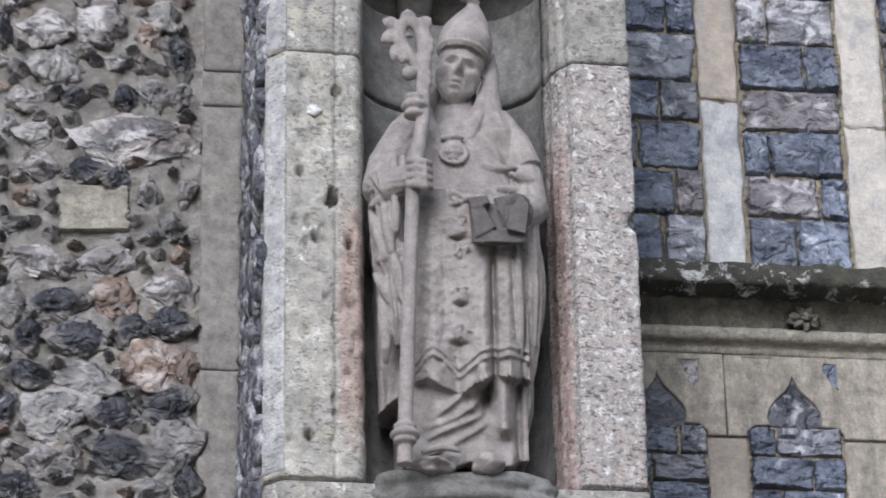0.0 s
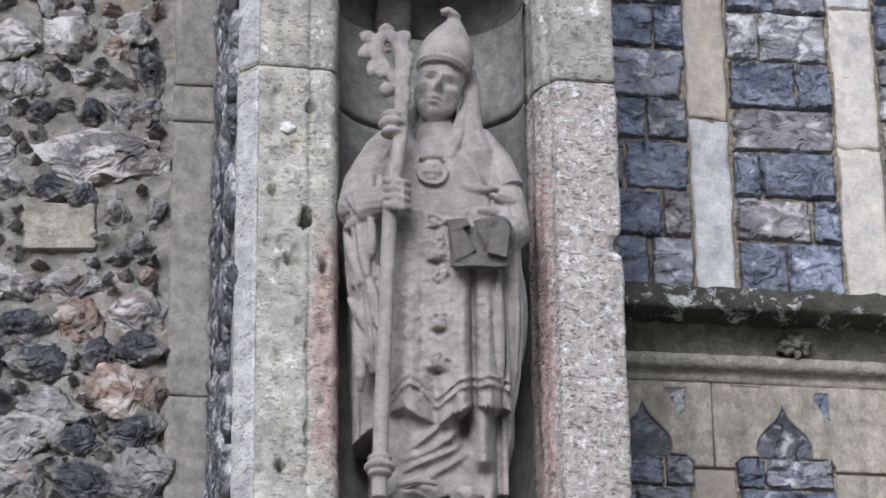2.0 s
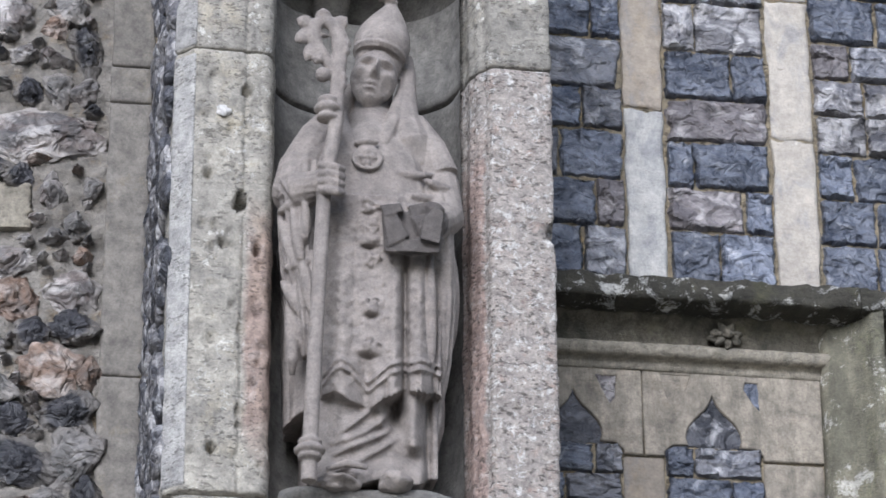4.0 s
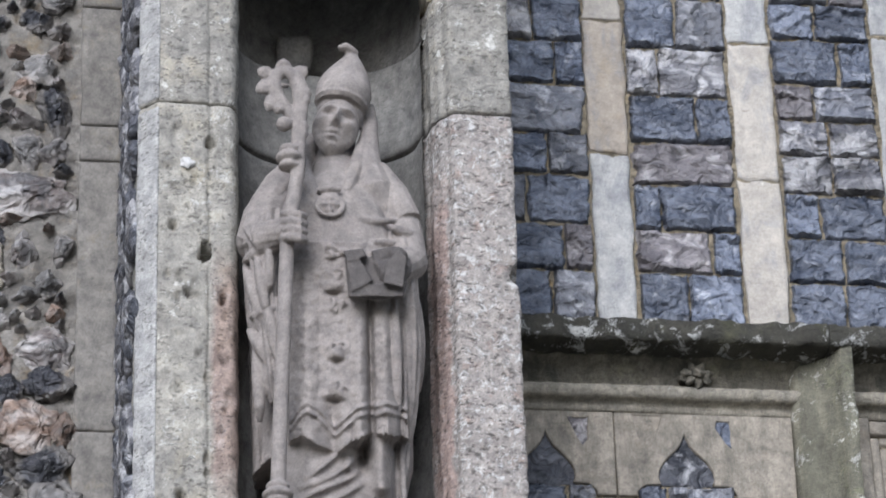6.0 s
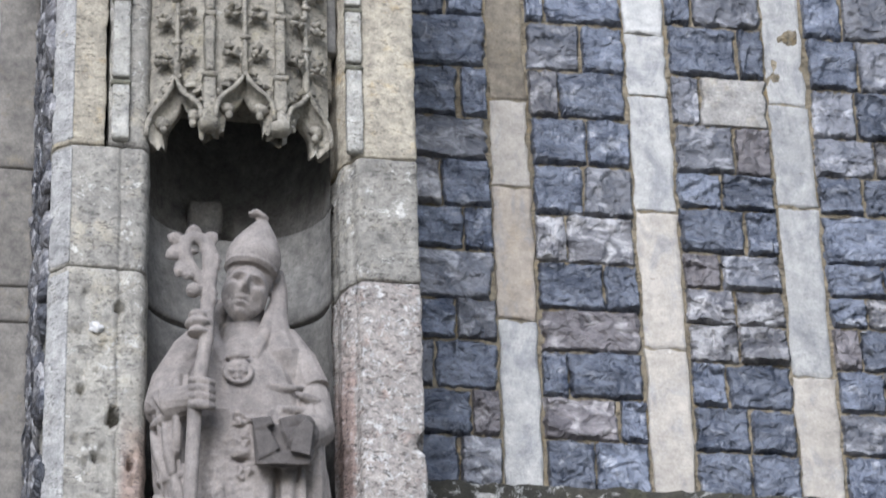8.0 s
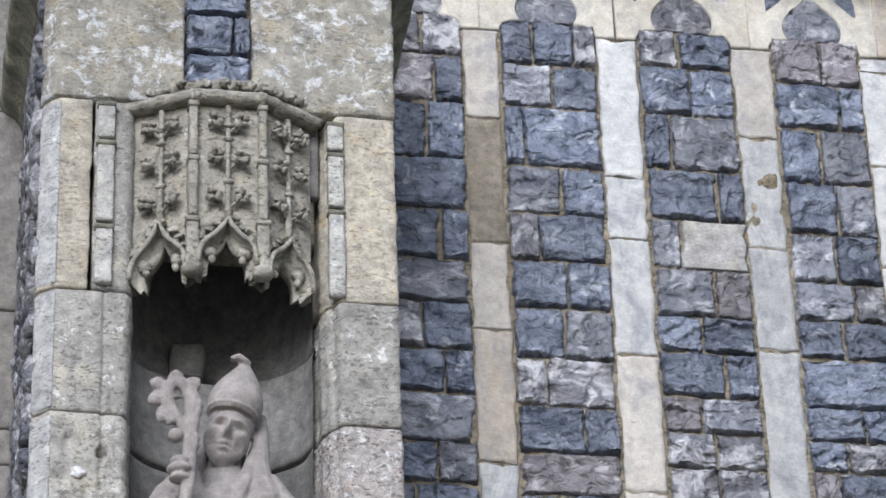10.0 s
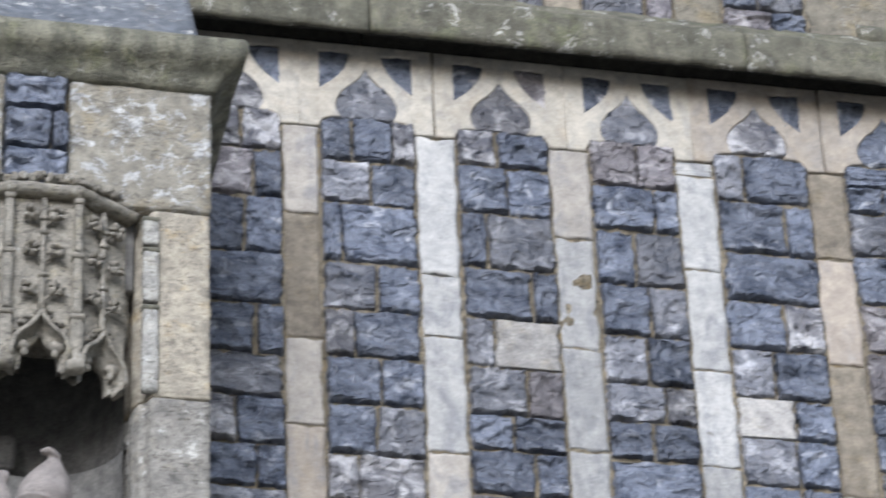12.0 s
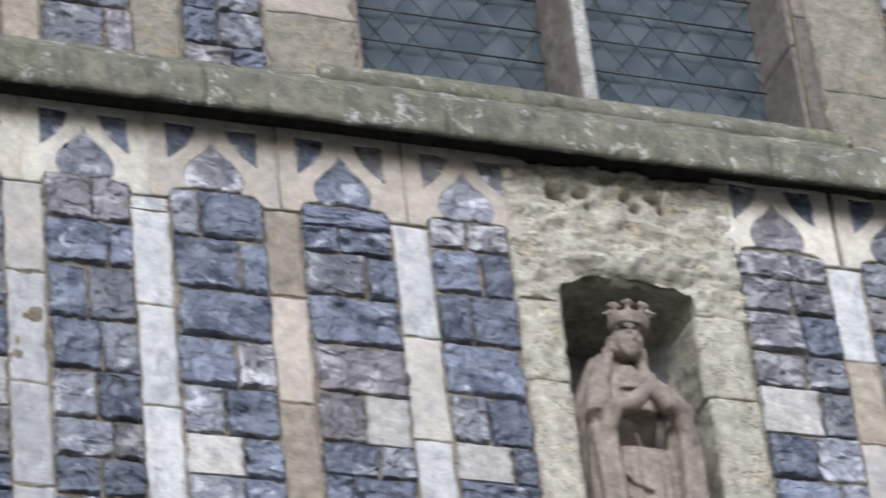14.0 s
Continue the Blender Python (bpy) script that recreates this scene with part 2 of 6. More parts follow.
QUOIN = stone("smooth_grey_quoin", (0.20, 0.188, 0.173), (0.155, 0.145, 0.133), lichen=0.2, lichen_col=(0.42, 0.40, 0.37), stain=0.2, pits=0.1, bump=0.25, vary=0.06)
NICHE = stone("niche_grey_stone", (0.205, 0.200, 0.190), (0.145, 0.140, 0.132), lichen=0.15, lichen_col=(0.40, 0.38, 0.35), stain=0.3, stain_col=(0.13, 0.12, 0.11), pits=0.3, bump=0.3, vary=0.05)
FIGURE = stone("carved_statue_stone", (0.300, 0.270, 0.252), (0.238, 0.213, 0.199), lichen=0.1, lichen_col=(0.47, 0.43, 0.39), stain=0.2, stain_col=(0.27, 0.23, 0.20), pits=0.12, bump=0.5, vary=0.02, grain=330, mottle=0.55, soot_shade=(0.480, 0.600, 3.86, 3.962, -0.082))
FIGURE_WARM = stone("brown_statue_stone", (0.29, 0.245, 0.205), (0.21, 0.175, 0.145), lichen=0.2, lichen_col=(0.44, 0.41, 0.38), stain=0.3, stain_col=(0.2, 0.16, 0.13), pits=0.2, bump=0.4, vary=0.02)
CHALKY = stone("chalky_grey_arris", (0.40, 0.395, 0.385), (0.32, 0.315, 0.31), lichen=0.5, lichen_col=(0.48, 0.48, 0.47), stain=0.2, stain_col=(0.40, 0.36, 0.26), pits=0.5, bump=0.5, vary=0.03)
CRUST_SHADE = stone("crusted_shaded_stone", (0.050, 0.047, 0.040), (0.030, 0.029, 0.026), lichen=0.1, lichen_col=(0.16, 0.15, 0.12), stain=0.3, stain_col=(0.09, 0.08, 0.05), pits=0.3, bump=0.6)
PATCHY = stone("patchy_lichened_ashlar", (0.33, 0.308, 0.258), (0.25, 0.233, 0.195), lichen=0.78, lichen_col=(0.53, 0.53, 0.525), stain=0.5, stain_col=(0.38, 0.31, 0.19), pits=0.4, bump=0.6, vary=0.05, coarse=0.95)
CANOPY = stone("canopy_stone", (0.37, 0.345, 0.295), (0.27, 0.25, 0.21), lichen=0.5, lichen_col=(0.52, 0.50, 0.45), stain=0.6, stain_col=(0.29, 0.255, 0.16), pits=0.5, bump=0.7, vary=0.1)
CAP = stone("dirty_moulding_stone", (0.28, 0.27, 0.21), (0.20, 0.195, 0.15), lichen=0.5, lichen_col=(0.55, 0.55, 0.50), stain=0.6, stain_col=(0.24, 0.25, 0.13), pits=0.4, grime=0.55, bump=0.6, vary=0.06)
STRING = stone("string_course_stone", (0.235, 0.222, 0.172), (0.165, 0.160, 0.122), coarse=0.7, lichen=0.66, lichen_col=(0.56, 0.55, 0.50), stain=0.6, stain_col=(0.26, 0.27, 0.15), pits=0.3, grime=0.4, bump=0.6, vary=0.07)
HOOD = stone("grimy_shaded_hood_stone", (0.175, 0.16, 0.13), (0.105, 0.098, 0.08), lichen=0.2, lichen_col=(0.42, 0.41, 0.37), stain=0.5, stain_col=(0.15, 0.145, 0.09), pits=0.3, grime=0.8, bump=0.6, vary=0.05)
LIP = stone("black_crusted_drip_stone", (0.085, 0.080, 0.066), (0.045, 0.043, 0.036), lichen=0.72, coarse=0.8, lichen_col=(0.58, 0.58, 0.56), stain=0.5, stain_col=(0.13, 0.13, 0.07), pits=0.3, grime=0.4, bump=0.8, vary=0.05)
FILLET = stone("buff_fillet_stone", (0.36, 0.33, 0.275), (0.26, 0.24, 0.20), lichen=0.3, stain=0.5, stain_col=(0.20, 0.18, 0.13), pits=0.3, grime=0.3, bump=0.5, vary=0.05)
SMOOTH = stone("smooth_spandrel_stone", (0.32, 0.288, 0.243), (0.255, 0.23, 0.195), lichen=0.25, lichen_col=(0.48, 0.45, 0.39), stain=0.5, stain_col=(0.24, 0.20, 0.155), pits=0.2, grime=0.42, bump=0.25, vary=0.05)
SLATE = stone("weathering_slab_stone", (0.21, 0.225, 0.25), (0.15, 0.165, 0.19), lichen=0.65, lichen_col=(0.52, 0.52, 0.51), stain=0.2, pits=0.2, bump=0.6)
ROUGH = stone("eroded_cream_stone", (0.45, 0.42, 0.345), (0.36, 0.333, 0.27), lichen=0.4, lichen_col=(0.60, 0.57, 0.50), stain=0.5, stain_col=(0.45, 0.36, 0.18), pits=0.6, bump=0.6, vary=0.07)
MORTAR = stone("sandy_lime_mortar", (0.33, 0.285, 0.21), (0.21, 0.18, 0.13), lichen=0.3, lichen_col=(0.45, 0.42, 0.36), stain=0.6, stain_col=(0.30, 0.21, 0.09), pits=0.5, bump=1.0, vary=0.0)
RUBBLE_MORTAR = stone("grey_rubble_mortar", (0.32, 0.302, 0.278), (0.215, 0.20, 0.182), lichen=0.35, lichen_col=(0.46, 0.45, 0.43), stain=0.6, stain_col=(0.30, 0.22, 0.12), pits=0.12, bump=1.0, vary=0.0, grain=420)
SHAFT = stone("pale_shaft_stone", (0.46, 0.45, 0.42), (0.33, 0.32, 0.29), lichen=0.6, lichen_col=(0.56, 0.56, 0.54), stain=0.4, stain_col=(0.30, 0.27, 0.19), pits=0.5, bump=0.6, vary=0.06)
REVEAL = stone("dark_brown_reveal", (0.19, 0.165, 0.145), (0.14, 0.12, 0.105), lichen=0.3, lichen_col=(0.30, 0.28, 0.25), stain=0.3, stain_col=(0.12, 0.10, 0.08), pits=0.2, bump=0.4)
FLINT = {
    "d": flint("dark_blue_flint", (0.050, 0.060, 0.085), (0.172, 0.190, 0.234), (0.50, 0.51, 0.54), 0.63, rough=0.26),
    "g": flint("grey_flint", (0.085, 0.092, 0.112), (0.22, 0.222, 0.24), (0.50, 0.50, 0.52), 0.57),
    "v": flint("purple_grey_flint", (0.095, 0.086, 0.092), (0.225, 0.206, 0.21), (0.48, 0.455, 0.45), 0.57),
    "p": flint("milky_flint", (0.075, 0.076, 0.09), (0.19, 0.185, 0.19), (0.50, 0.49, 0.49), 0.52),
    "k": flint("black_chip_flint", (0.022, 0.024, 0.030), (0.085, 0.087, 0.10), (0.42, 0.42, 0.43), 0.60, rough=0.3),
    "w": stone("white_chalk_block", (0.45, 0.435, 0.415), (0.36, 0.345, 0.33), lichen=0.3, lichen_col=(0.7, 0.69, 0.66), pits=0.2, bump=0.35),
    "D": flint("dark_nodule_flint", (0.013, 0.014, 0.018), (0.050, 0.050, 0.057), (0.34, 0.33, 0.33), 0.62, rough=0.3, rim=(0.17, 0.158, 0.145)),
    "G": flint("grey_nodule_flint", (0.07, 0.068, 0.066), (0.20, 0.19, 0.18), (0.42, 0.40, 0.385), 0.57, rim=(0.25, 0.232, 0.215)),
    "P": flint("pale_nodule_flint", (0.05, 0.048, 0.05), (0.18, 0.17, 0.165), (0.48, 0.46, 0.445), 0.51, rust=0.10, rim=(0.30, 0.28, 0.262)),
    "O": flint("rust_brown_flint", (0.06, 0.048, 0.042), (0.22, 0.175, 0.145), (0.44, 0.40, 0.37), 0.52, rust=0.24),
}
IRON = plain("iron_bar", (0.03, 0.03, 0.032), 0.6, 0.4)
LEAD = plain("lead_came", (0.085, 0.095, 0.10), 0.6, 0.3)
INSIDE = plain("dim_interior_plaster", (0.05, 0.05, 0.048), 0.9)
BOUNCE_GROUND = plain("pale_bounce_ground", (0.24, 0.23, 0.20), 0.95)
glass_m, gn, gl, gb = nodes_of("old_window_glass")
gp = place(gn, gl, piece=5.0)
gq = tex(gn, gl, "Noise", gp, 14, Detail=4)
gl.new(ramp(gn, gl, gq.outputs["Fac"], 0.3, 0.7, (0.050, 0.070, 0.078, 1), (0.15, 0.172, 0.178, 1)), gb.inputs["Base Color"])
gb.inputs["Roughness"].default_value, gb.inputs["IOR"].default_value = 0.12, 1.52
gb.inputs["Transmission Weight"].default_value = 0.5
gbump = gn.new("ShaderNodeBump")
gbump.inputs["Strength"].default_value, gbump.inputs["Distance"].default_value = 0.25, 0.01
gl.new(gq.outputs["Fac"], gbump.inputs["Height"])
gl.new(gbump.outputs[0], gb.inputs["Normal"])


# ---- building helpers ----
def mesh_of(name, bm, material, smooth=True):
    bmesh.ops.recalc_face_normals(bm, faces=bm.faces[:])
    me = bpy.data.meshes.new(name)
    bm.to_mesh(me)
    bm.free()
    me.materials.append(material)
    me.polygons.foreach_set("use_smooth", [smooth] * len(me.polygons))
    return me


def part(name, bm, material, parent=None, label="", smooth=True):
    ob = new(name, mesh_of(name, bm, material, smooth))
    ob.parent = parent
    return tagged(ob, label)


def lay(name, me, parent, m):
    ob = new(name, me)
    ob.parent = parent
    ob.matrix_basis = m
    return ob


def thing(name, at, label, category, **kw):
    ob = new(name)
    ob.empty_display_size = 0.1
    ob.location = at
    return tagged(ob, label, category, **kw)


def under(ob, parent):
    """Puts a mesh made in world places under a thing that stands elsewhere."""
    ob.parent = parent
    ob.matrix_parent_inverse = Matrix.Translation(parent.location).inverted()
    return ob


def rough_noise(p, size, seed=0.0):
    return noise.fractal(Vector((p[0] / size + seed, p[1] / size - seed, p[2] / size + 2 * seed)), 0.9, 2.1, 4)


def loft(bm, rings, closed=True, caps=True):
    """Skins a row of equal-length rings of points."""
    rows = [[bm.verts.new(p) for p in ring] for ring in rings]
    k = len(rows[0])
    for a, b in zip(rows, rows[1:]):
        for i in range(k if closed else k - 1):
            j = (i + 1) % k
            bm.faces.new((a[i], a[j], b[j], b[i]))
    if caps and closed:
        bm.faces.new(list(reversed(rows[0])))
        bm.faces.new(rows[-1])
    return rows


def resample(pts, step, closed=True, counts=None):
    out = []
    for i in range(len(pts) if closed else len(pts) - 1):
        a, b = Vector(pts[i]), Vector(pts[(i + 1) % len(pts)])
        k = counts[i] if counts else max(1, round((b - a).length / step))
        out += [a + (b - a) * (j / k) for j in range(k)]
    return out if closed else out + [Vector(pts[-1])]


def soften(pts, cut=0.004):
    """Takes the corners off a closed outline."""
    out = []
    for i, p in enumerate(pts):
        p = Vector(p)
        a, b = Vector(pts[i - 1]) - p, Vector(pts[(i + 1) % len(pts)]) - p
        out += [p + a.normalized() * min(cut, a.length * 0.3), p + b.normalized() * min(cut, b.length * 0.3)]
    return out


def prism(plan, z0, z1, step=0.01, wear=0.0022, seed=0.0, dents=(), cut=0.004, joint=0.0015):
    """An upright stone on a plan outline, worn and rounded, with dents (x, z, radius, depth) in its front."""
    ring = resample(soften(plan, cut), step)
    k = len(ring)
    turn = sum(ring[i - 1].x * ring[i].y - ring[i].x * ring[i - 1].y for i in range(k))
    normals = []
    for i in range(k):
        d = ring[(i + 1) % k] - ring[i - 1]
        v = Vector((d.y, -d.x, 0)).normalized() * (1 if turn > 0 else -1)
        normals.append(v)
    levels = [z0 + joint] + list(np.linspace(z0 + joint + 0.003, z1 - joint - 0.003, max(2, round((z1 - z0) / step)))) + [z1 - joint]
    rings = []
    for j, z in enumerate(levels):
        row = []
        for p, v in zip(ring, normals):
            q = Vector((p[0], p[1], z))
            d = wear * (rough_noise(q, 0.05, seed) + 0.6 * rough_noise(q, 0.015, seed + 5))
            d -= 0.0022 if j in (0, len(levels) - 1) else 0
            for x, dz, r, deep in dents:
                f = ((q.x - x) ** 2 + ((q.z - dz) * 0.7) ** 2) / (r * r)
                if f < 1 and q.y < 0.03:
                    d -= deep * (1 - f) ** 0.5
            row.append(q + v * d)
        rings.append(row)
    bm = bmesh.new()
    loft(bm, rings)
    return bm


def box(bm, x0, x1, y0, y1, z0, z1):
    vs = [bm.verts.new((x, y, z)) for z in (z0, z1) for y in (y0, y1) for x in (x0, x1)]
    for f in ((0, 1, 3, 2), (4, 6, 7, 5), (0, 4, 5, 1), (1, 5, 7, 3), (3, 7, 6, 2), (2, 6, 4, 0)):
        bm.faces.new([vs[i] for i in f])


def worn_slab(x0, x1, y0, y1, z0, z1, step=0.012, wear=0.0016, seed=0.0, cut=0.003):
    return prism([(x0, y0, 0), (x1, y0, 0), (x1, y1, 0), (x0, y1, 0)], z0, z1, step, wear, seed, (), cut)


def tube(bm, pts, radii, sides=10, flat=1.0):
    """A closed tube along points; flat squeezes it front to back."""
    pts = [Vector(p) for p in pts]
    radii = radii if hasattr(radii, "__len__") else [radii] * len(pts)
    rings, up = [], Vector((0, 1, 0))
    for i, p in enumerate(pts):
        d = (pts[min(i + 1, len(pts) - 1)] - pts[max(i - 1, 0)]).normalized()
        a = up - d * up.dot(d)
        a = a.normalized() if a.length > 0.1 else d.orthogonal().normalized()
        b = d.cross(a)
        rings.append([p + (a * math.cos(w) * flat + b * math.sin(w)) * radii[i] for w in (2 * math.pi * s / sides for s in range(sides))])
    loft(bm, rings)


def blob(bm, at, size, lump=0.15, seed=0.0, sub=2, turn=(0, 0, 0)):
    m = Matrix.Translation(at) @ Euler([radians(a) for a in turn]).to_matrix().to_4x4() @ Matrix.Diagonal((*size, 1))
    made = bmesh.ops.create_icosphere(bm, subdivisions=sub, radius=1, matrix=Matrix.Identity(4))
    for v in made["verts"]:
        v.co *= 1 + lump * rough_noise(v.co, 0.9, seed)
        v.co = m @ v.co


def bez(p0, p1, p2, p3, k=10):
    out = []
    for i in range(k + 1):
        t = i / k
        s = 1 - t
        out.append(tuple(s ** 3 * a + 3 * s * s * t * b + 3 * s * t * t * c + t ** 3 * d for a, b, c, d in zip(p0, p1, p2, p3)))
    return out


def plate_mesh(name, outlines, depth, bevel, material):
    """A plate in x and z with holes: the first outline is its edge; front at y = 0, facing -y."""
    cu = bpy.data.curves.new(name, "CURVE")
    cu.dimensions, cu.fill_mode, cu.extrude, cu.bevel_depth, cu.bevel_resolution = "2D", "BOTH", depth / 2 - bevel, bevel, 1
    cu.offset = -bevel
    for pts in outlines:
        s = cu.splines.new("POLY")
        s.points.add(len(pts) - 1)
        for q, p in zip(s.points, pts):
            q.co = (p[0], p[1], 0, 1)
        s.use_cyclic_u = True
    ob = bpy.data.objects.new(name, cu)
    scene.collection.objects.link(ob)
    me = bpy.data.meshes.new_from_object(ob.evaluated_get(bpy.context.evaluated_depsgraph_get()))
    bpy.data.objects.remove(ob)
    bpy.data.curves.remove(cu)
    me.transform(Matrix.Translation((0, depth / 2, 0)) @ Matrix.Rotation(radians(90), 4, "X"))
    me.materials.clear()
    me.materials.append(material)
    return me


# ---- ground and the porch wall ----
# Unseen ground, coloured pale to throw light up under the mouldings.
bm = bmesh.new()
bmesh.ops.create_grid(bm, x_segments=2, y_segments=2, size=400)
tagged(part("ground", bm, BOUNCE_GROUND, None, "unseen ground in front of the porch, pale to bounce light upward"), category="ground", kind="structure")


def pierced_wall(name, xs, zs, y0, y1, holes, material):
    """A thick wall of boxes between the lines xs and zs, without the cells in holes."""
    bm = bmesh.new()
    for i in range(len(xs) - 1):
        for j in range(len(zs) - 1):
            if (i, j) not in holes:
                box(bm, xs[i], xs[i + 1], y0, y1, zs[j], zs[j + 1])
    bmesh.ops.remove_doubles(bm, verts=bm.verts[:], dist=1e-5)
    bm.verts.index_update()
    twice = collections.Counter(tuple(sorted(v.index for v in f.verts)) for f in bm.faces)
    bmesh.ops.delete(bm, geom=[f for f in bm.faces if twice[tuple(sorted(v.index for v in f.verts))] > 1], context="FACES_ONLY")
    return part(name, bm, material, None, smooth=False)


BACK = W - 0.0006  # the mortar's face, a little behind the stones'
wall_south = pierced_wall("wall_south", [0.2, 2.14, 2.43, 2.83, 3.09, 5.2], [0, 4.3, 5.28, 5.64, 6.6, 7.2], BACK, W + 0.55,
                          {(2, 1), (2, 2), (1, 3), (2, 3), (3, 3)}, MORTAR)
tagged(wall_south, "porch wall of knapped flint and limestone flushwork", "wall", kind="structure")
wall_west = pierced_wall("wall_west", [-3.0, 0.2], [0, 7.2], W + 0.3, W + 0.55, set(), RUBBLE_MORTAR)
tagged(wall_west, "rubble flint wall set in grey lime mortar", "wall", kind="structure")
# Unseen walls and roof added to close the room, near-black so it looks unlit.
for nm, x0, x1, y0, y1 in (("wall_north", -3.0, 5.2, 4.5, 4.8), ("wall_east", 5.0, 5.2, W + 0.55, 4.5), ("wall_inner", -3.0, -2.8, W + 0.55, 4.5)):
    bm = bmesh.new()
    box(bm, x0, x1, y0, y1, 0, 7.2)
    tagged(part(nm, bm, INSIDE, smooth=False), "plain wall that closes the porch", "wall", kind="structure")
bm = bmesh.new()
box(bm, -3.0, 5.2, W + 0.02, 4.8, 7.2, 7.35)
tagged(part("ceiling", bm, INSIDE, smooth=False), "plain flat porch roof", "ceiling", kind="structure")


# ---- knapped flint blocks ----
def flint_block(seed, material, u=30, v=24):
    """One squared flint, 1 wide and 1 high, 35 mm deep: a knapped front of scooped flakes and crooked edges."""
    r = random.Random(seed)
    flakes = [(r.uniform(-0.6, 0.6), r.uniform(-0.6, 0.6), r.uniform(-1, 1), r.uniform(-1.5, 0.9), r.uniform(0.0, 1.0)) for _ in range(12)]
    skew = [r.uniform(-0.025, 0.025) for _ in range(4)]
    bm = bmesh.new()
    grid = []
    for j in range(v):
        row = []
        for i in range(u):
            a, b = i / (u - 1) - 0.5, j / (v - 1) - 0.5
            rim = max(abs(a), abs(b)) * 2
            wa, wb = a + 0.10 * rough_noise((a, b, 3), 0.5, seed), b + 0.10 * rough_noise((a, b, 4), 0.5, seed)
            near_by = sorted(((wa - fa) ** 2 + 2.2 * (wb - fb) ** 2, k) for k, (fa, fb, *_) in enumerate(flakes))
            d, k = near_by[0]
            fa, fb, ta, tb, lift = flakes[k]
            y = -0.0035 - 0.0065 * lift - 0.013 * (ta * (wa - fa) + tb * (wb - fb)) - 0.020 * d
            y -= 0.0016 * abs(math.sin(26 * math.sqrt(d) + 5 * lift)) * min(1, 6 * d)
            y += 0.0030 * rough_noise((a, b * 1.4, 0), 0.22, seed * 1.7)
            y = max(-0.0145, min(y, -0.0006))
            if rim > 0.94:
                y = -0.0022 if rim < 0.99 else 0.0030
            k = 1 if rim > 0.93 else 0.4
            x = a + k * (0.042 * rough_noise((a, b, 1), 0.22, seed) + skew[0] * (0.5 + b) + skew[1] * (0.5 - b))
            z = b + k * (0.060 * rough_noise((a, b, 2), 0.22, seed) + skew[2] * (0.5 + a) + skew[3] * (0.5 - a))
            row.append(bm.verts.new((x, y, z)))
        grid.append(row)
    for j in range(v - 1):
        for i in range(u - 1):
            bm.faces.new((grid[j][i], grid[j][i + 1], grid[j + 1][i + 1], grid[j + 1][i]))
    rim = grid[0] + [row[-1] for row in grid[1:]] + grid[-1][-2::-1] + [row[0] for row in grid[-2:0:-1]]
    back = [bm.verts.new((q.co.x, 0.035, q.co.z)) for q in rim]
    for i in range(len(rim)):
        j = (i + 1) % len(rim)
        bm.faces.new((rim[j], rim[i], back[i], back[j]))
    return mesh_of("flint", bm, material)


def strip_stone(seed, chip=0.055):
    """A dressed stone, 1 wide and 1 high, with slightly chipped edges."""
    rings = []
    for z in [0.0, 0.006] + list(np.linspace(0.03, 0.97, 22)) + [0.994, 1.0]:
        end = 0.0025 if z in (0.0, 1.0) else 0.0
        ring = []
        for x, y in [(-0.5, 0.04), (-0.5, 0.004)] + [(-0.46 + 0.092 * i, 0.0) for i in range(11)] + [(0.5, 0.004), (0.5, 0.04)]:
            q = (x * 0.07, 0, z * 0.22)
            side = chip * rough_noise(q, 0.05, seed) + 0.02 * rough_noise(q, 0.015, seed) if abs(x) > 0.45 else 0
            ring.append((x + side, y + end + (0.0012 * rough_noise(q, 0.03, seed + 3) if y < 0.03 else 0), z + (0.02 * rough_noise((x, z, 1), 0.3, seed) if z in (0.0, 0.006, 0.994, 1.0) and chip > 0.05 else 0)))
        rings.append(ring)
    bm = bmesh.new()
    loft(bm, rings)
    return bm


BLOCKS = {k: [flint_block(11 * i + ord(k), FLINT[k]) for i in range(9)] for k in "dgvpk"}


def chalk_mesh():
    bm = strip_stone(4.0, 0.055)
    bm.transform(Matrix.Translation((0, -0.004, -0.5)))
    return mesh_of("flint", bm, FLINT["w"])


BLOCKS["w"] = [chalk_mesh()]
dice = random.Random(5)


def set_flint(parent, kind, x0, x1, z0, z1, y=W, gap=0.0024, deep=1.0):
    me = dice.choice(BLOCKS[kind])
    flip = dice.choice((-1, 1)) if kind != "w" else 1
    m = Matrix.Translation(((x0 + x1) / 2, y + deep * dice.uniform(-0.0022, -0.0002), (z0 + z1) / 2)) @ Matrix.Rotation(radians(dice.uniform(-1.2, 1.2)), 4, "Y")
    ob = lay("flint", me, parent, m @ Matrix.Diagonal((flip * (x1 - x0 - gap), deep, z1 - z0 - gap, 1)))
    return ob


def panel(x0, x1, top, courses, bottom, parent, kinds="dddddggvp"):
    """A panel of flint courses. Each text: the course's lower edge, where it is split, and the kinds of its flints."""
    z = top
    for text in courses:
        *nums, code = text.split()
        low, cuts = float(nums[0]), [0.0] + [float(q) for q in nums[1:]] + [1.0]
        for a, b, kind in zip(cuts, cuts[1:], code):
            set_flint(parent, kind, x0 + (x1 - x0) * a, x0 + (x1 - x0) * b, low, z)
        z = low
    while z > bottom + 0.03:
        low = max(bottom, z - dice.uniform(0.072, 0.098))
        low = bottom if low < bottom + 0.04 else low
        c = dice.choice((None, 0.3, 0.42, 0.5, 0.58, 0.7))
        cuts = [0, 1] if c is None else [0, c, 1]
        for a, b in zip(cuts, cuts[1:]):
            set_flint(parent, dice.choice(kinds), x0 + (x1 - x0) * a, x0 + (x1 - x0) * b, low, z)
        z = low


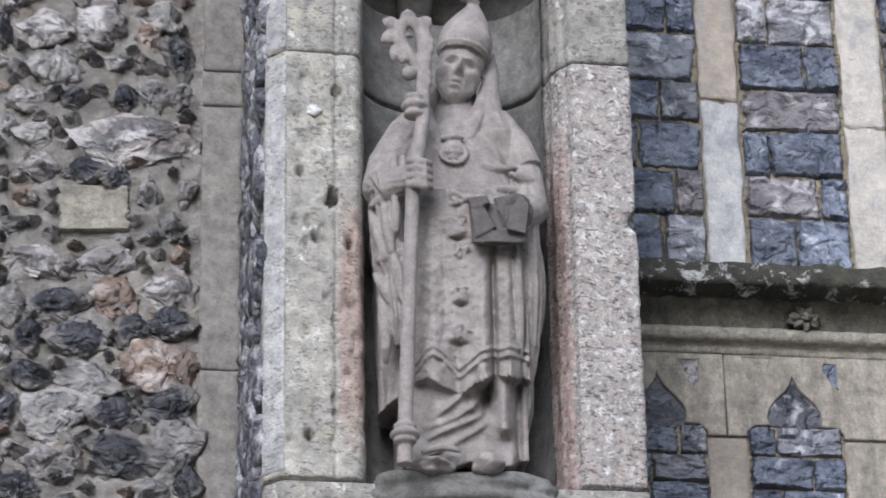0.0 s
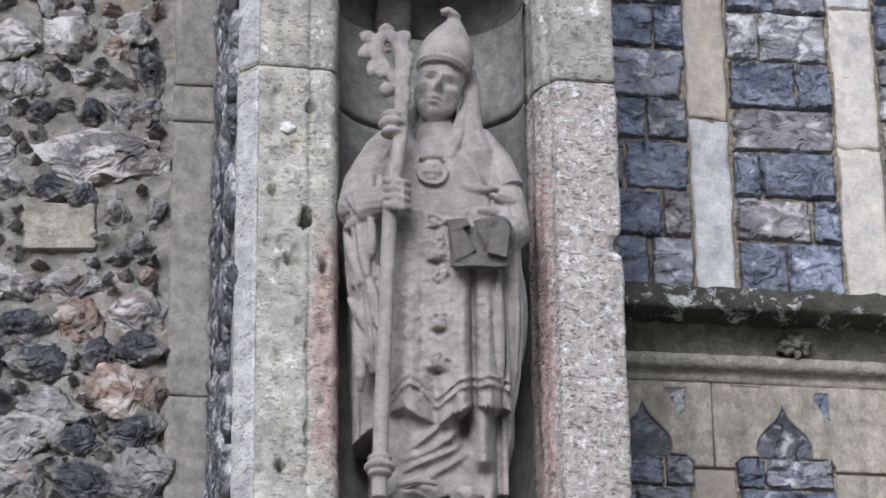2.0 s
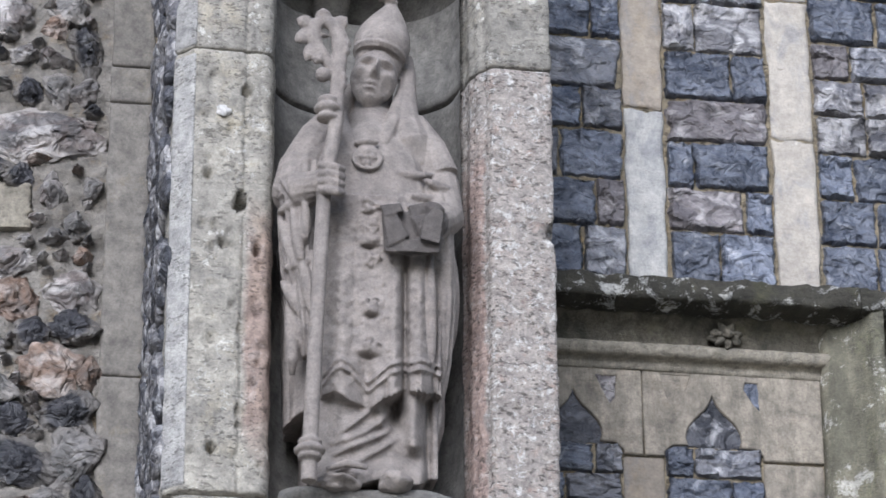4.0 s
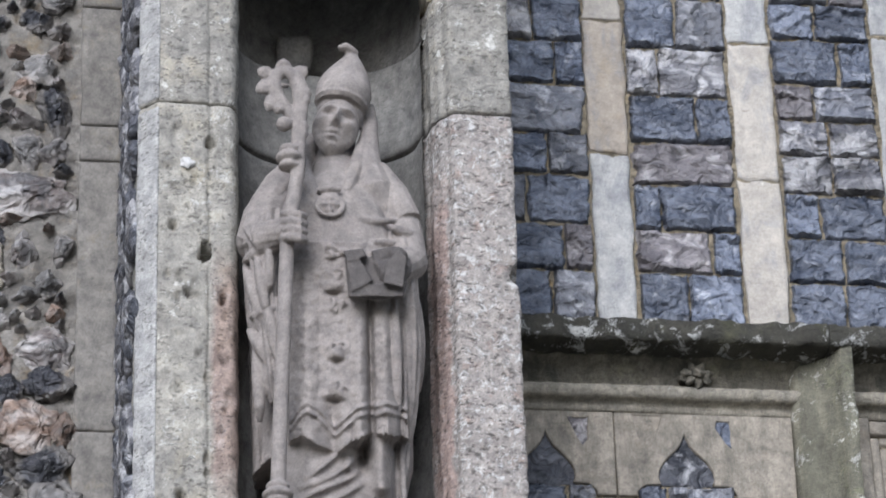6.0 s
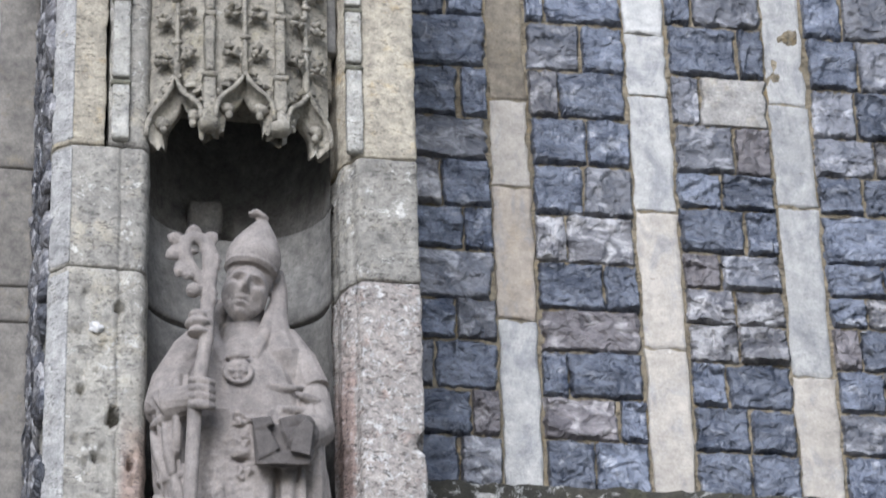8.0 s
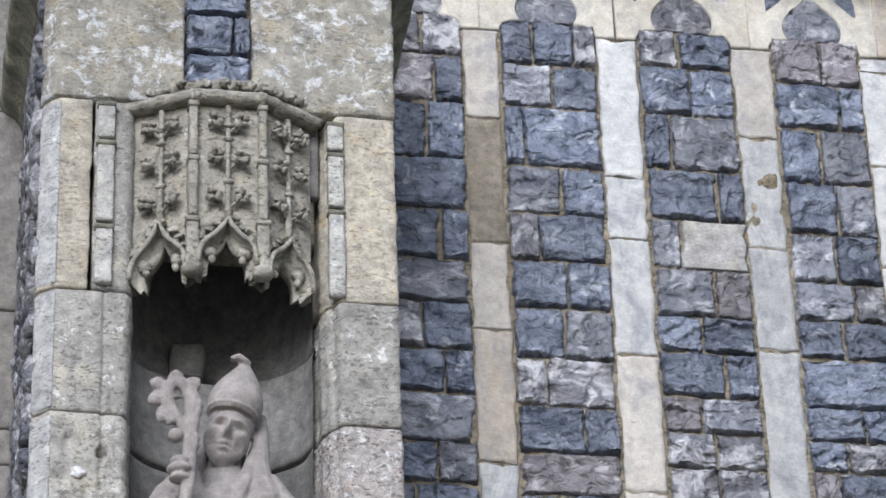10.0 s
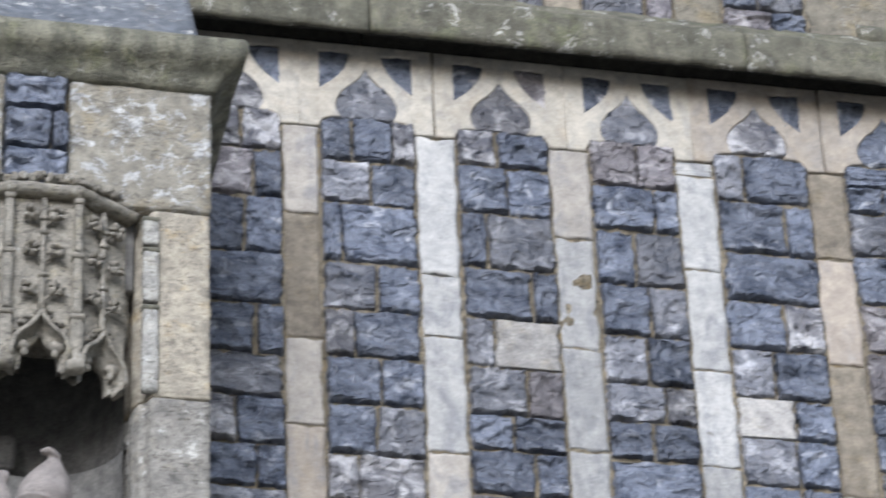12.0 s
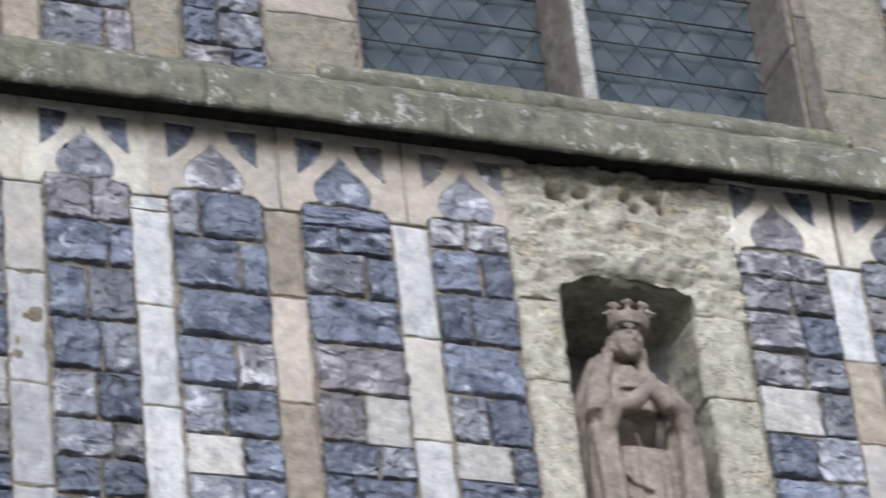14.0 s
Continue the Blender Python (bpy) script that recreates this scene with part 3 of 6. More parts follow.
HOOD_TOP = 4.085
panel(0.775, 0.953, 5.325, ["5.233 .6 pp", "5.133 .72 vd", "5.015 .63 dd", "4.911 d", "4.811 .74 dd", "4.727 g", "4.635 .53 pd", "4.553 .72 dd",
                            "4.46 g", "4.384 .62 dg", "4.296 .42 gd", "4.212 .74 dv", "4.117 .62 dg"], HOOD_TOP, wall_south)
panel(1.022, 1.192, 5.318, ["5.225 .33 .76 ddp", "5.135 .53 gd", "5.012 .2 dd", "4.915 .56 gd", "4.82 .31 pd", "4.727 .56 dd", "4.629 .5 dg", "4.538 .32 pp",
                            "4.45 .66 dd", "4.373 v", "4.288 .26 dd", "4.211 .73 vd", "4.115 .47 dd"], HOOD_TOP, wall_south)
panel(1.268, 1.436, 5.318, ["5.24 .42 pd", "5.139 .53 dd", "5.023 .27 dg", "4.92 .73 dd", "4.823 .3 gw", "4.727 .62 gv", "4.657 .45 dd", "4.571 .67 dd",
                            "4.503 .38 vg", "4.435 .5 pp", "4.365 .5 pp", "4.283 .35 dd", "4.202 .55 dd", "4.109 .52 dd"], HOOD_TOP, wall_south)
panel(1.511, 1.670, 5.322, ["5.224 .55 vv", "5.129 .72 dd", "5.015 .44 dg", "4.909 .57 dg", "4.811 .5 gd", "4.735 .66 gp", "4.66 .5 dd", "4.564 d",
                            "4.5 .62 dd", "4.442 .4 dp", "4.362 .3 vd", "4.283 .5 dp", "4.206 .6 gd", "4.114 .45 dd"], HOOD_TOP, wall_south)
panel(1.743, 1.918, 5.318, ["5.216 .3 gd", "5.105 .72 dd", "5.003 d", "4.902 .6 dp", "4.803 .43 gd", "4.723 .6 wd"], HOOD_TOP, wall_south)
panel(1.990, 2.164, 5.318, ["5.27 d", "5.213 .4 dd", "5.12 .67 gd", "5.017 d", "4.915 v", "4.813 .5 vw", "4.746 .6 dg"], HOOD_TOP, wall_south)
panel(2.240, 2.395, 5.318, ["5.253 .45 pp", "5.155 .6 dd", "5.047 .4 dd", "4.937 d", "4.836 .45 gd", "4.759 .7 wd"], HOOD_TOP, wall_south)
panel(2.862, 3.055, 5.335, ["5.272 .6 pp", "5.193 .55 pp", "5.103 .6 pd", "5.026 .55 pg", "4.926 .65 wg", "4.828 .5 dg"], HOOD_TOP, wall_south, "ddgp")
panel(3.130, 3.300, 5.335, [], HOOD_TOP, wall_south)
panel(3.375, 3.545, 5.335, [], HOOD_TOP, wall_south)
for a, b in ((0.99, 1.20), (1.275, 1.445), (1.522, 1.693), (1.792, 1.952), (3.30, 3.46)):
    panel(a, b, 6.6, [], 5.60, wall_south, "ddggv")

# ---- limestone strips between the flints ----
SHADES = {"c": CREAM, "w": WHITE, "g": WHITE, "t": TAN, "n": BROWN, "p": PINK, "u": BUFF}

STRIPS = {c: [mesh_of("stone_block", strip_stone(3.0 * i + ord(c)), SHADES[c]) for i in range(3)] for c in "cwgtnpu"}


def strip(x0, x1, top, stones, bottom, parent, shades="cwgtn"):
    z = top
    for text in stones:
        low, c = text.split()
        lay("stone_block", dice.choice(STRIPS[c]), parent, Matrix.Translation(((x0 + x1) / 2, W - 0.003 + dice.uniform(-0.001, 0.002), float(low) + 0.001))
            @ Matrix.Diagonal((x1 - x0 + dice.uniform(-0.002, 0.002), 1, z - float(low) - 0.002, 1)))
        z = float(low)
    while z > bottom + 0.02:
        low = max(bottom, z - dice.uniform(0.16, 0.28))
        low = bottom if low < bottom + 0.08 else low
        lay("stone_block", dice.choice(STRIPS[dice.choice(shades)]), parent, Matrix.Translation(((x0 + x1) / 2, W - 0.003, low + 0.001)) @ Matrix.Diagonal((x1 - x0, 1, z - low - 0.002, 1)))
        z = low


strip(0.954, 1.020, 5.294, ["5.107 c", "4.85 n", "4.68 c", "4.427 t", "4.12 w"], HOOD_TOP, wall_south)
strip(1.193, 1.267, 5.294, ["5.002 g", "4.876 g", "4.647 w", "4.388 c", "4.11 c"], HOOD_TOP, wall_south)
strip(1.437, 1.510, 5.294, ["5.104 c", "4.875 g", "4.672 w", "4.349 g", "4.11 c"], HOOD_TOP, wall_south)
strip(1.671, 1.742, 5.294, ["5.264 w", "5.06 w", "4.852 w", "4.66 g"], HOOD_TOP, wall_south)
strip(1.919, 1.989, 5.294, ["5.109 n", "4.886 p", "4.62 n"], HOOD_TOP, wall_south)
strip(2.165, 2.239, 5.294, ["5.051 w", "4.835 c", "4.60 g"], HOOD_TOP, wall_south)
strip(3.056, 3.129, 5.315, ["5.104 g", "4.92 n", "4.62 c"], HOOD_TOP, wall_south)
strip(3.301, 3.374, 5.315, [], HOOD_TOP, wall_south)
for a, b, c in ((0.92, 0.988, "nu"), (1.202, 1.273, "t"), (1.447, 1.520, "n"), (1.695, 1.790, "nu"), (1.954, 2.138, "tu"), (3.122, 3.298, "uu")):
    strip(a, b, 6.6, ["6.35 " + c[0], "6.02 " + c[-1]], 5.60, wall_south, c)
bm = worn_slab(0.9, 3.5, W - 0.003, W + 0.04, 6.6, 7.2, 0.05, 0.002, 3.3)
part("stone_block", bm, CREAM, wall_south)

# ---- tracery heads ----
def head_outlines(hw, pier):
    """The stone over one panel: two half piers, an ogee bulb open to the panel below, and two pointed eyelets."""
    h = 0.185
    sh = hw - pier
    opening = [(-sh, -0.0005), (-sh, 0.006), (-sh + 0.006, 0.016), (-sh + 0.018, 0.021), (-0.047, 0.024)]
    bulb = bez((-0.047, 0.024), (-0.066, 0.052), (-0.050, 0.078), (-0.022, 0.100), 7)[1:] + bez((-0.022, 0.100), (-0.012, 0.110), (-0.004, 0.120), (0.0, 0.134), 4)[1:]
    left = opening + bulb
    arch = left + [(-x, z) for x, z in reversed(left[:-1])]
    edge = [(-hw + 0.0002, 0.0), *arch, (hw - 0.0002, 0.0), (hw - 0.0002, h), (-hw + 0.0002, h)]
    eye = [(-sh + 0.001, 0.084), *bez((-sh + 0.001, 0.084), (-sh + 0.016, 0.099), (-0.036, 0.116), (-0.029, 0.164), 7)[1:], (-sh + 0.001, 0.167)]
    return [edge, eye, [(-x, z) for x, z in eye]]


HEADS = [plate_mesh("tracery_stone", head_outlines(0.1215, 0.0365), 0.034, 0.003, stone_) for stone_ in (TRACERY, TRACERY_TAN)]
for i, (cx, z) in enumerate(((0.866, 5.294), (1.107, 5.294), (1.352, 5.294), (1.590, 5.294), (1.830, 5.296), (2.077, 5.298), (2.318, 5.298), (2.960, 5.318), (3.215, 5.318), (3.46, 5.318))):
    w = (1.0, 1.0, 1.0, 0.97, 1.02, 1.0, 0.97, 1.03, 1.0, 1.0)[i]
    lay("tracery_stone", HEADS[1 if i in (4, 5, 6) else 0], wall_south, Matrix.Translation((cx, W - 0.008, z)) @ Matrix.Diagonal((w, 1, 1, 1)))
    kinds = ("pddpg", "gddgp", "pdvpd", "gddvd", "pddgd", "ddvdd", "gvgdd", "vgdpd", "gddpd", "gddpd")[i]
    set_flint(wall_south, kinds[0], cx - 0.06, cx + 0.06, z + 0.020, z + 0.14, W - 0.0012, 0.005, 0.42)
    for s, k in ((-1, kinds[1]), (1, kinds[2])):
        set_flint(wall_south, k, cx + s * 0.060 - 0.034, cx + s * 0.060 + 0.034, z + 0.078, z + 0.17, W - 0.0012, 0.005, 0.42)

# ---- string course ----
def drawn_in(profile):
    """The moulding's outline with its jut from the wall set to six tenths."""
    return [(W - 0.6 * (W - y), z + 0.4 * 0.76 * (W - y)) if y < W else (y, z) for y, z in profile]


string_course = thing("string_course", (2.0, W, 5.41), "weathered projecting limestone string course, hollow underneath dark from crust and painted shade", "string course")
PROFILE = [(W + 0.03, 5.512), (W - 0.035, 5.512), (W - 0.080, 5.492), (W - 0.108, 5.462), (W - 0.122, 5.430), (W - 0.130, 5.414), (W - 0.145, 5.412), (W - 0.150, 5.420), (W - 0.152, 5.455), (W - 0.150, 5.486), (W - 0.140, 5.494), (W - 0.07, 5.555), (W - 0.01, 5.612), (W + 0.03, 5.612)]
joints = [0.62, 1.10, 1.80, 2.265, 2.93, 3.55, 4.3, 5.2]
for x0, x1 in zip(joints, joints[1:]):
    rings = []
    for x in [x0 + 0.0012] + list(np.linspace(x0 + 0.004, x1 - 0.004, max(3, round((x1 - x0) / 0.014)))) + [x1 - 0.0012]:
        end = 0.003 if min(x - x0, x1 - x) < 0.002 else 0
        ring = []
        for p in resample([(0, *q) for q in drawn_in(PROFILE)], 0.012):
            q = Vector((x, p.y, p.z))
            d = 0.0035 * rough_noise(q, 0.06, 2) + 0.002 * rough_noise(q, 0.018, 7)
            ring.append(q + Vector((0, end - d if p.y < W - 0.002 else 0, d * 0.6)))
        rings.append(ring)
    bm = bmesh.new()
    loft(bm, rings)
    under(part("stone_block", bm, STRING), string_course)
# Underside lining: crusted stone whose near-black colour also stands in for shade.
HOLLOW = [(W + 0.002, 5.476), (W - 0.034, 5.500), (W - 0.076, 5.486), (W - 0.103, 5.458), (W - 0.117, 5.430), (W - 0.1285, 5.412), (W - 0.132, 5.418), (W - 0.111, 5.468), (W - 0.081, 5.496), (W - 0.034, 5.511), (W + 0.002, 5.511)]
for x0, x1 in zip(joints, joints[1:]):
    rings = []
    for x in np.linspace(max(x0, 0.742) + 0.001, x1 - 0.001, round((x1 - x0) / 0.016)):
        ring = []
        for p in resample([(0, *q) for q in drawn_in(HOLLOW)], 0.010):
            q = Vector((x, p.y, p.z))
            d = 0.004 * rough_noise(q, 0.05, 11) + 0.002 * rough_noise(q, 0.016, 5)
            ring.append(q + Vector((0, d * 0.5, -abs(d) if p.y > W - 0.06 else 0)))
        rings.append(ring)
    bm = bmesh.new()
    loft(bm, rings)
    under(part("hollow_moulding", bm, CRUST_SHADE, None, "black crusted hollow moulding with painted shade"), string_course)

# ---- hood mould over the doorway ----
hood_mould = thing("hood_mould", (2.0, W, 4.0), "black-stained moulded stone hood over the porch doorway", "hood mould")
# The hollow's colour holds olive grime and the lip's shade together.
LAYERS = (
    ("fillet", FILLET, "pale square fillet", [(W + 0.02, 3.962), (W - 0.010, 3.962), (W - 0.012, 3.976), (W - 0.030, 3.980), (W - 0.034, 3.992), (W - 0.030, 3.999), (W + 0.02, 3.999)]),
    ("hollow_moulding", HOOD, "olive-stained hollow moulding with painted shade", [(W + 0.02, 3.999), (W - 0.014, 3.999), (W - 0.012, 4.012), (W - 0.020, 4.030), (W - 0.044, 4.046), (W - 0.066, 4.050), (W + 0.02, 4.050)]),
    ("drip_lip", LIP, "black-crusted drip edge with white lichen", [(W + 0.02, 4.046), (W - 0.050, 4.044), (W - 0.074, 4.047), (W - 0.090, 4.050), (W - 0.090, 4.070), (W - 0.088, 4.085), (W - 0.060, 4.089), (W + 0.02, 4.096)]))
joints = [0.757, 1.30, 1.86, 2.42, 2.95, 3.55]
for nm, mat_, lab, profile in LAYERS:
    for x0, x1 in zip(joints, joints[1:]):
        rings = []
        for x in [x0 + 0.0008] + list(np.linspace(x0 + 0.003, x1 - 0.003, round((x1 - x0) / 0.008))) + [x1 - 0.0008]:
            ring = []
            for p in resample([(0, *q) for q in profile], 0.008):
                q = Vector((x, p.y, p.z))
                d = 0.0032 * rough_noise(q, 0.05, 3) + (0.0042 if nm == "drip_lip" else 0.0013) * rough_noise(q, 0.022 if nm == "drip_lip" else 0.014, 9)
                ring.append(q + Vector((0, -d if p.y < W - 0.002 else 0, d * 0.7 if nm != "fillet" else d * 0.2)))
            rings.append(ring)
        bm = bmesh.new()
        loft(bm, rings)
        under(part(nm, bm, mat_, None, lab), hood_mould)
bm = bmesh.new()
for i in range(7):
    w = 2 * math.pi * i / 7 + 0.3
    blob(bm, (1.100 + 0.015 * math.cos(w), W - 0.030, 4.018 + 0.012 * math.sin(w)), (0.0105, 0.009, 0.0068), 0.45, i, 3, (0, -math.degrees(w), 0))
blob(bm, (1.100, W - 0.040, 4.018), (0.008, 0.009, 0.007), 0.5, 2, 3)
blob(bm, (1.080, W - 0.026, 4.014), (0.012, 0.007, 0.005), 0.8, 6, 3)
under(part("carved_flower", bm, HOOD, None, "small worn carved flower boss"), hood_mould)
# the upright leg of the hood and the frame beside it
rings = []
for z in np.linspace(3.0, 4.055, 110):
    ring = []
    for p in resample([(1.250, W + 0.02, 0), (1.250, W - 0.020, 0), (1.262, W - 0.034, 0), (1.285, W - 0.040, 0), (1.306, W - 0.062, 0), (1.318, W - 0.084, 0), (1.334, W - 0.088, 0), (1.338, W - 0.070, 0), (1.338, W + 0.02, 0)], 0.008):
        q = Vector((p.x, p.y, z))
        d = 0.003 * rough_noise(q, 0.05, 13) + 0.0015 * rough_noise(q, 0.015, 4)
        ring.append(q + Vector((d * 0.5, -d, 0)))
    rings.append(ring)
bm = bmesh.new()
loft(bm, rings)
under(part("upright_moulding", bm, STRING), hood_mould)

# ---- spandrel under the hood ----
spandrel = thing("door_spandrel", (1.1, W, 3.8), "smooth buff stone spandrel panel with flint-filled ogee openings", "spandrel")


def spandrel_outline(cx, hw, x0, x1, z0, z1):
    left = [(cx - hw, z0), (cx - hw, z0 + 0.008), (cx - hw + 0.012, z0 + 0.018), (cx - 0.040, z0 + 0.020)]
    left += bez((cx - 0.040, z0 + 0.020), (cx - 0.052, z0 + 0.044), (cx - 0.030, z0 + 0.062), (cx - 0.012, z0 + 0.080), 6)[1:]
    left += bez((cx - 0.012, z0 + 0.080), (cx - 0.006, z0 + 0.088), (cx - 0.002, z0 + 0.096), (cx, z0 + 0.106), 3)[1:]
    return [(x0, z0), *left, *[(2 * cx - x, z) for x, z in reversed(left[:-1])], (x1, z0), (x1, z1), (x0, z1)]


Z0 = 3.822
pocket = [(1.128, 3.940), (1.131, 3.952), (1.150, 3.952), (1.152, 3.905), (1.143, 3.915)]
blind = [(0.998, 3.959), (1.044, 3.959), (1.032, 3.921), (1.017, 3.900), (1.005, 3.924)]
eye_a = [(0.896, 3.952), (0.928, 3.952), (0.926, 3.915), (0.918, 3.905), (0.908, 3.925)]
for outlines in ([spandrel_outline(0.861, 0.076, 0.76, 0.968, Z0, 3.975), eye_a], [spandrel_outline(1.078, 0.077, 0.9695, 1.250, Z0, 3.975), pocket, blind]):
    me = plate_mesh("tracery_stone", outlines, 0.032, 0.0025, SMOOTH)
    under(lay("tracery_stone", me, None, Matrix.Translation((0, W - 0.008, 0))), spandrel)
for x0, x1, mat_ in ((0.937, 1.001, TAN), (1.155, 1.250, SMOOTH)):
    under(part("stone_block", worn_slab(x0, x1, W - 0.003, W + 0.04, 3.0, Z0 - 0.001, 0.012, 0.0015, x0), mat_), spandrel)
for x0, x1 in ((0.785, 0.937), (1.001, 1.155)):
    z = Z0 + 0.018
    for k in range(9):
        low, c = z - dice.uniform(0.038, 0.06), dice.uniform(0.3, 0.7)
        for a, b in ((0, c), (c, 1)):
            under(set_flint(None, dice.choice("ddddg"), x0 + (x1 - x0) * a, x0 + (x1 - x0) * b, low, z, W, 0.003), spandrel)
        z = low
for cx, cz, k in ((0.861, 3.885, "k"), (1.078, 3.885, "k")):
    under(set_flint(None, k, cx - 0.055, cx + 0.055, cz - 0.05, cz + 0.055, W - 0.0010, 0.005, 0.14), spandrel)
under(part("blind_eyelet", worn_slab(blind[0][0] - 0.004, blind[1][0] + 0.004, W - 0.0045, W + 0.01, blind[3][1] - 0.004, blind[0][1] + 0.006, 0.006, 0.0006, 3.0), SMOOTH), spandrel)
for cx, cz, k in ((0.912, 3.93, "v"), (1.140, 3.93, "d")):
    under(set_flint(None, k, cx - 0.02, cx + 0.02, cz - 0.035, cz + 0.03, W - 0.0012, 0.005, 0.42), spandrel)
# the doorway's frame beyond the upright moulding
door_frame = thing("door_frame", (1.6, W, 3.6), "stepped buff limestone frame round the doorway spandrel", "door frame")
for x0, x1, z0, z1, y, nm in ((1.340, 1.372, 3.0, 3.965, W - 0.014, "jamb_stone"), (1.372, 2.30, 3.935, 3.961, W - 0.010, "head_stone"), (1.372, 1.388, 3.0, 3.933, W - 0.007, "inner_jamb"), (1.388, 2.30, 3.918, 3.934, W - 0.006, "inner_head"), (1.388, 2.30, 3.0, 3.917, W - 0.003, "panel_stone")):
    under(part(nm, worn_slab(x0, x1, y, W + 0.05, z0, z1, 0.012, 0.001, x0 + z0), SMOOTH), door_frame)

# ---- buttress with its statue niche ----
buttress = thing("buttress", (0.48, 0.22, 0), "weathered ashlar buttress with a statue niche in its front", "buttress")
LEFT = [(0.212, W + 0.01, 0), (0.212, 0.024, 0), (0.237, 0.0, 0), (0.309, 0.0, 0), (0.313, 0.006, 0), (0.318, 0.002, 0), (0.344, 0.003, 0), (0.352, 0.012, 0), (0.357, 0.03, 0), (0.356, 0.10, 0), (0.346, W + 0.01, 0)]
RIGHT = [(0.755, W + 0.01, 0), (0.755, 0.0, 0), (0.669, 0.0, 0), (0.663, 0.005, 0), (0.659, 0.018, 0), (0.650, 0.022, 0), (0.646, 0.034, 0), (0.641, 0.040, 0), (0.640, 0.070, 0), (0.631, 0.085, 0), (0.630, 0.12, 0), (0.640, W + 0.01, 0)]
rd = random.Random(3)
pits = [(rd.uniform(0.245, 0.345), rd.uniform(3.55, 4.2), rd.choice((0.004, 0.005, 0.006, 0.008)), rd.uniform(0.004, 0.010)) for _ in range(40)]
pits += [(0.307, 3.974, 0.0085, 0.05), (0.309, 3.986, 0.0075, 0.05), (0.333, 3.905, 0.007, 0.03), (0.283, 3.912, 0.006, 0.02), (0.262, 4.02, 0.006, 0.02), (0.275, 3.60, 0.006, 0.025)]
pits_r = [(rd.uniform(0.67, 0.75), rd.uniform(3.55, 4.2), rd.choice((0.004, 0.006)), rd.uniform(0.003, 0.008)) for _ in range(22)] + [(0.752, 3.962, 0.011, 0.02)]


for z0, z1, mat_, lab in ((3.534, 4.222, JAMB, ""), (4.222, 4.432, ASHLAR, "")):
    fine = z0 < 4
    under(part("ashlar", prism(LEFT, z0, z1, 0.0045 if fine else 0.009, 0.0024, z0, pits if fine else (), 0.003), mat_, None, lab), buttress)
for z0, z1, mat_ in ((3.534, 4.224, LICHENED), (4.224, 4.437, ASHLAR), (4.437, 4.776, OCHRE)):
    fine = z0 < 4
    under(part("ashlar", prism(RIGHT, z0, z1, 0.007 if fine else 0.009, 0.0028, z0 + 9, pits_r if fine else (), 0.003), mat_), buttress)
for plan, mat_ in ((LEFT[:3] + [(0.288, 0.0, 0), (0.288, W + 0.01, 0)], OCHRE), ([(0.2925, W + 0.01, 0), (0.2925, 0.0, 0)] + LEFT[3:], ASHLAR)):
    under(part("ashlar", prism(plan, 4.432, 4.776, 0.009, 0.0024, 4.4, (), 0.003), mat_), buttress)
for z0, z1 in ((3.54, 4.215), (4.225, 4.428), (4.437, 4.77)):
    arris = [(0.2108, 0.032, 0), (0.2108, 0.0235, 0), (0.2365, -0.0016, 0), (0.2405, -0.0014, 0), (0.236, 0.012, 0), (0.222, 0.03, 0)]
    under(part("chamfer", prism(arris, z0, z1, 0.006, 0.001, z0, (), 0.001), CHALKY, None, "chalky pale chamfered edge"), buttress)
# narrow shafts beside the canopy
for x, w, zs in ((0.309, 0.026, (4.44, 4.548, 4.70, 4.772)), (0.661, 0.024, (4.44, 4.60, 4.705, 4.762))):
    for i, (z0, z1) in enumerate(zip(zs, zs[1:])):
        plan = [(x - w / 2, 0.006, 0), (x - w / 2, -0.010, 0), (x + w / 2, -0.010, 0), (x + w / 2, 0.006, 0)]
        under(part("shaft", prism(plan, z0, z1 - 0.004, 0.006, 0.0012, x + i, (), 0.0015), SHAFT), buttress)
        cap_plan = [(x - w / 2 - 0.002, 0.006, 0), (x - w / 2 - 0.002, -0.012, 0), (x + w / 2 + 0.002, -0.012, 0), (x + w / 2 + 0.002, 0.006, 0)]
        under(part("shaft_band", prism(cap_plan, z1 - 0.016, z1 - 0.004, 0.006, 0.001, x + 3 + i, (), 0.0015), CAP), buttress)
# niche lining in three courses
ARC = [(0.4915 + 0.1395 * math.cos(w), 0.06 + 0.115 * math.sin(w), 0) for w in np.linspace(math.pi, 0, 25)]
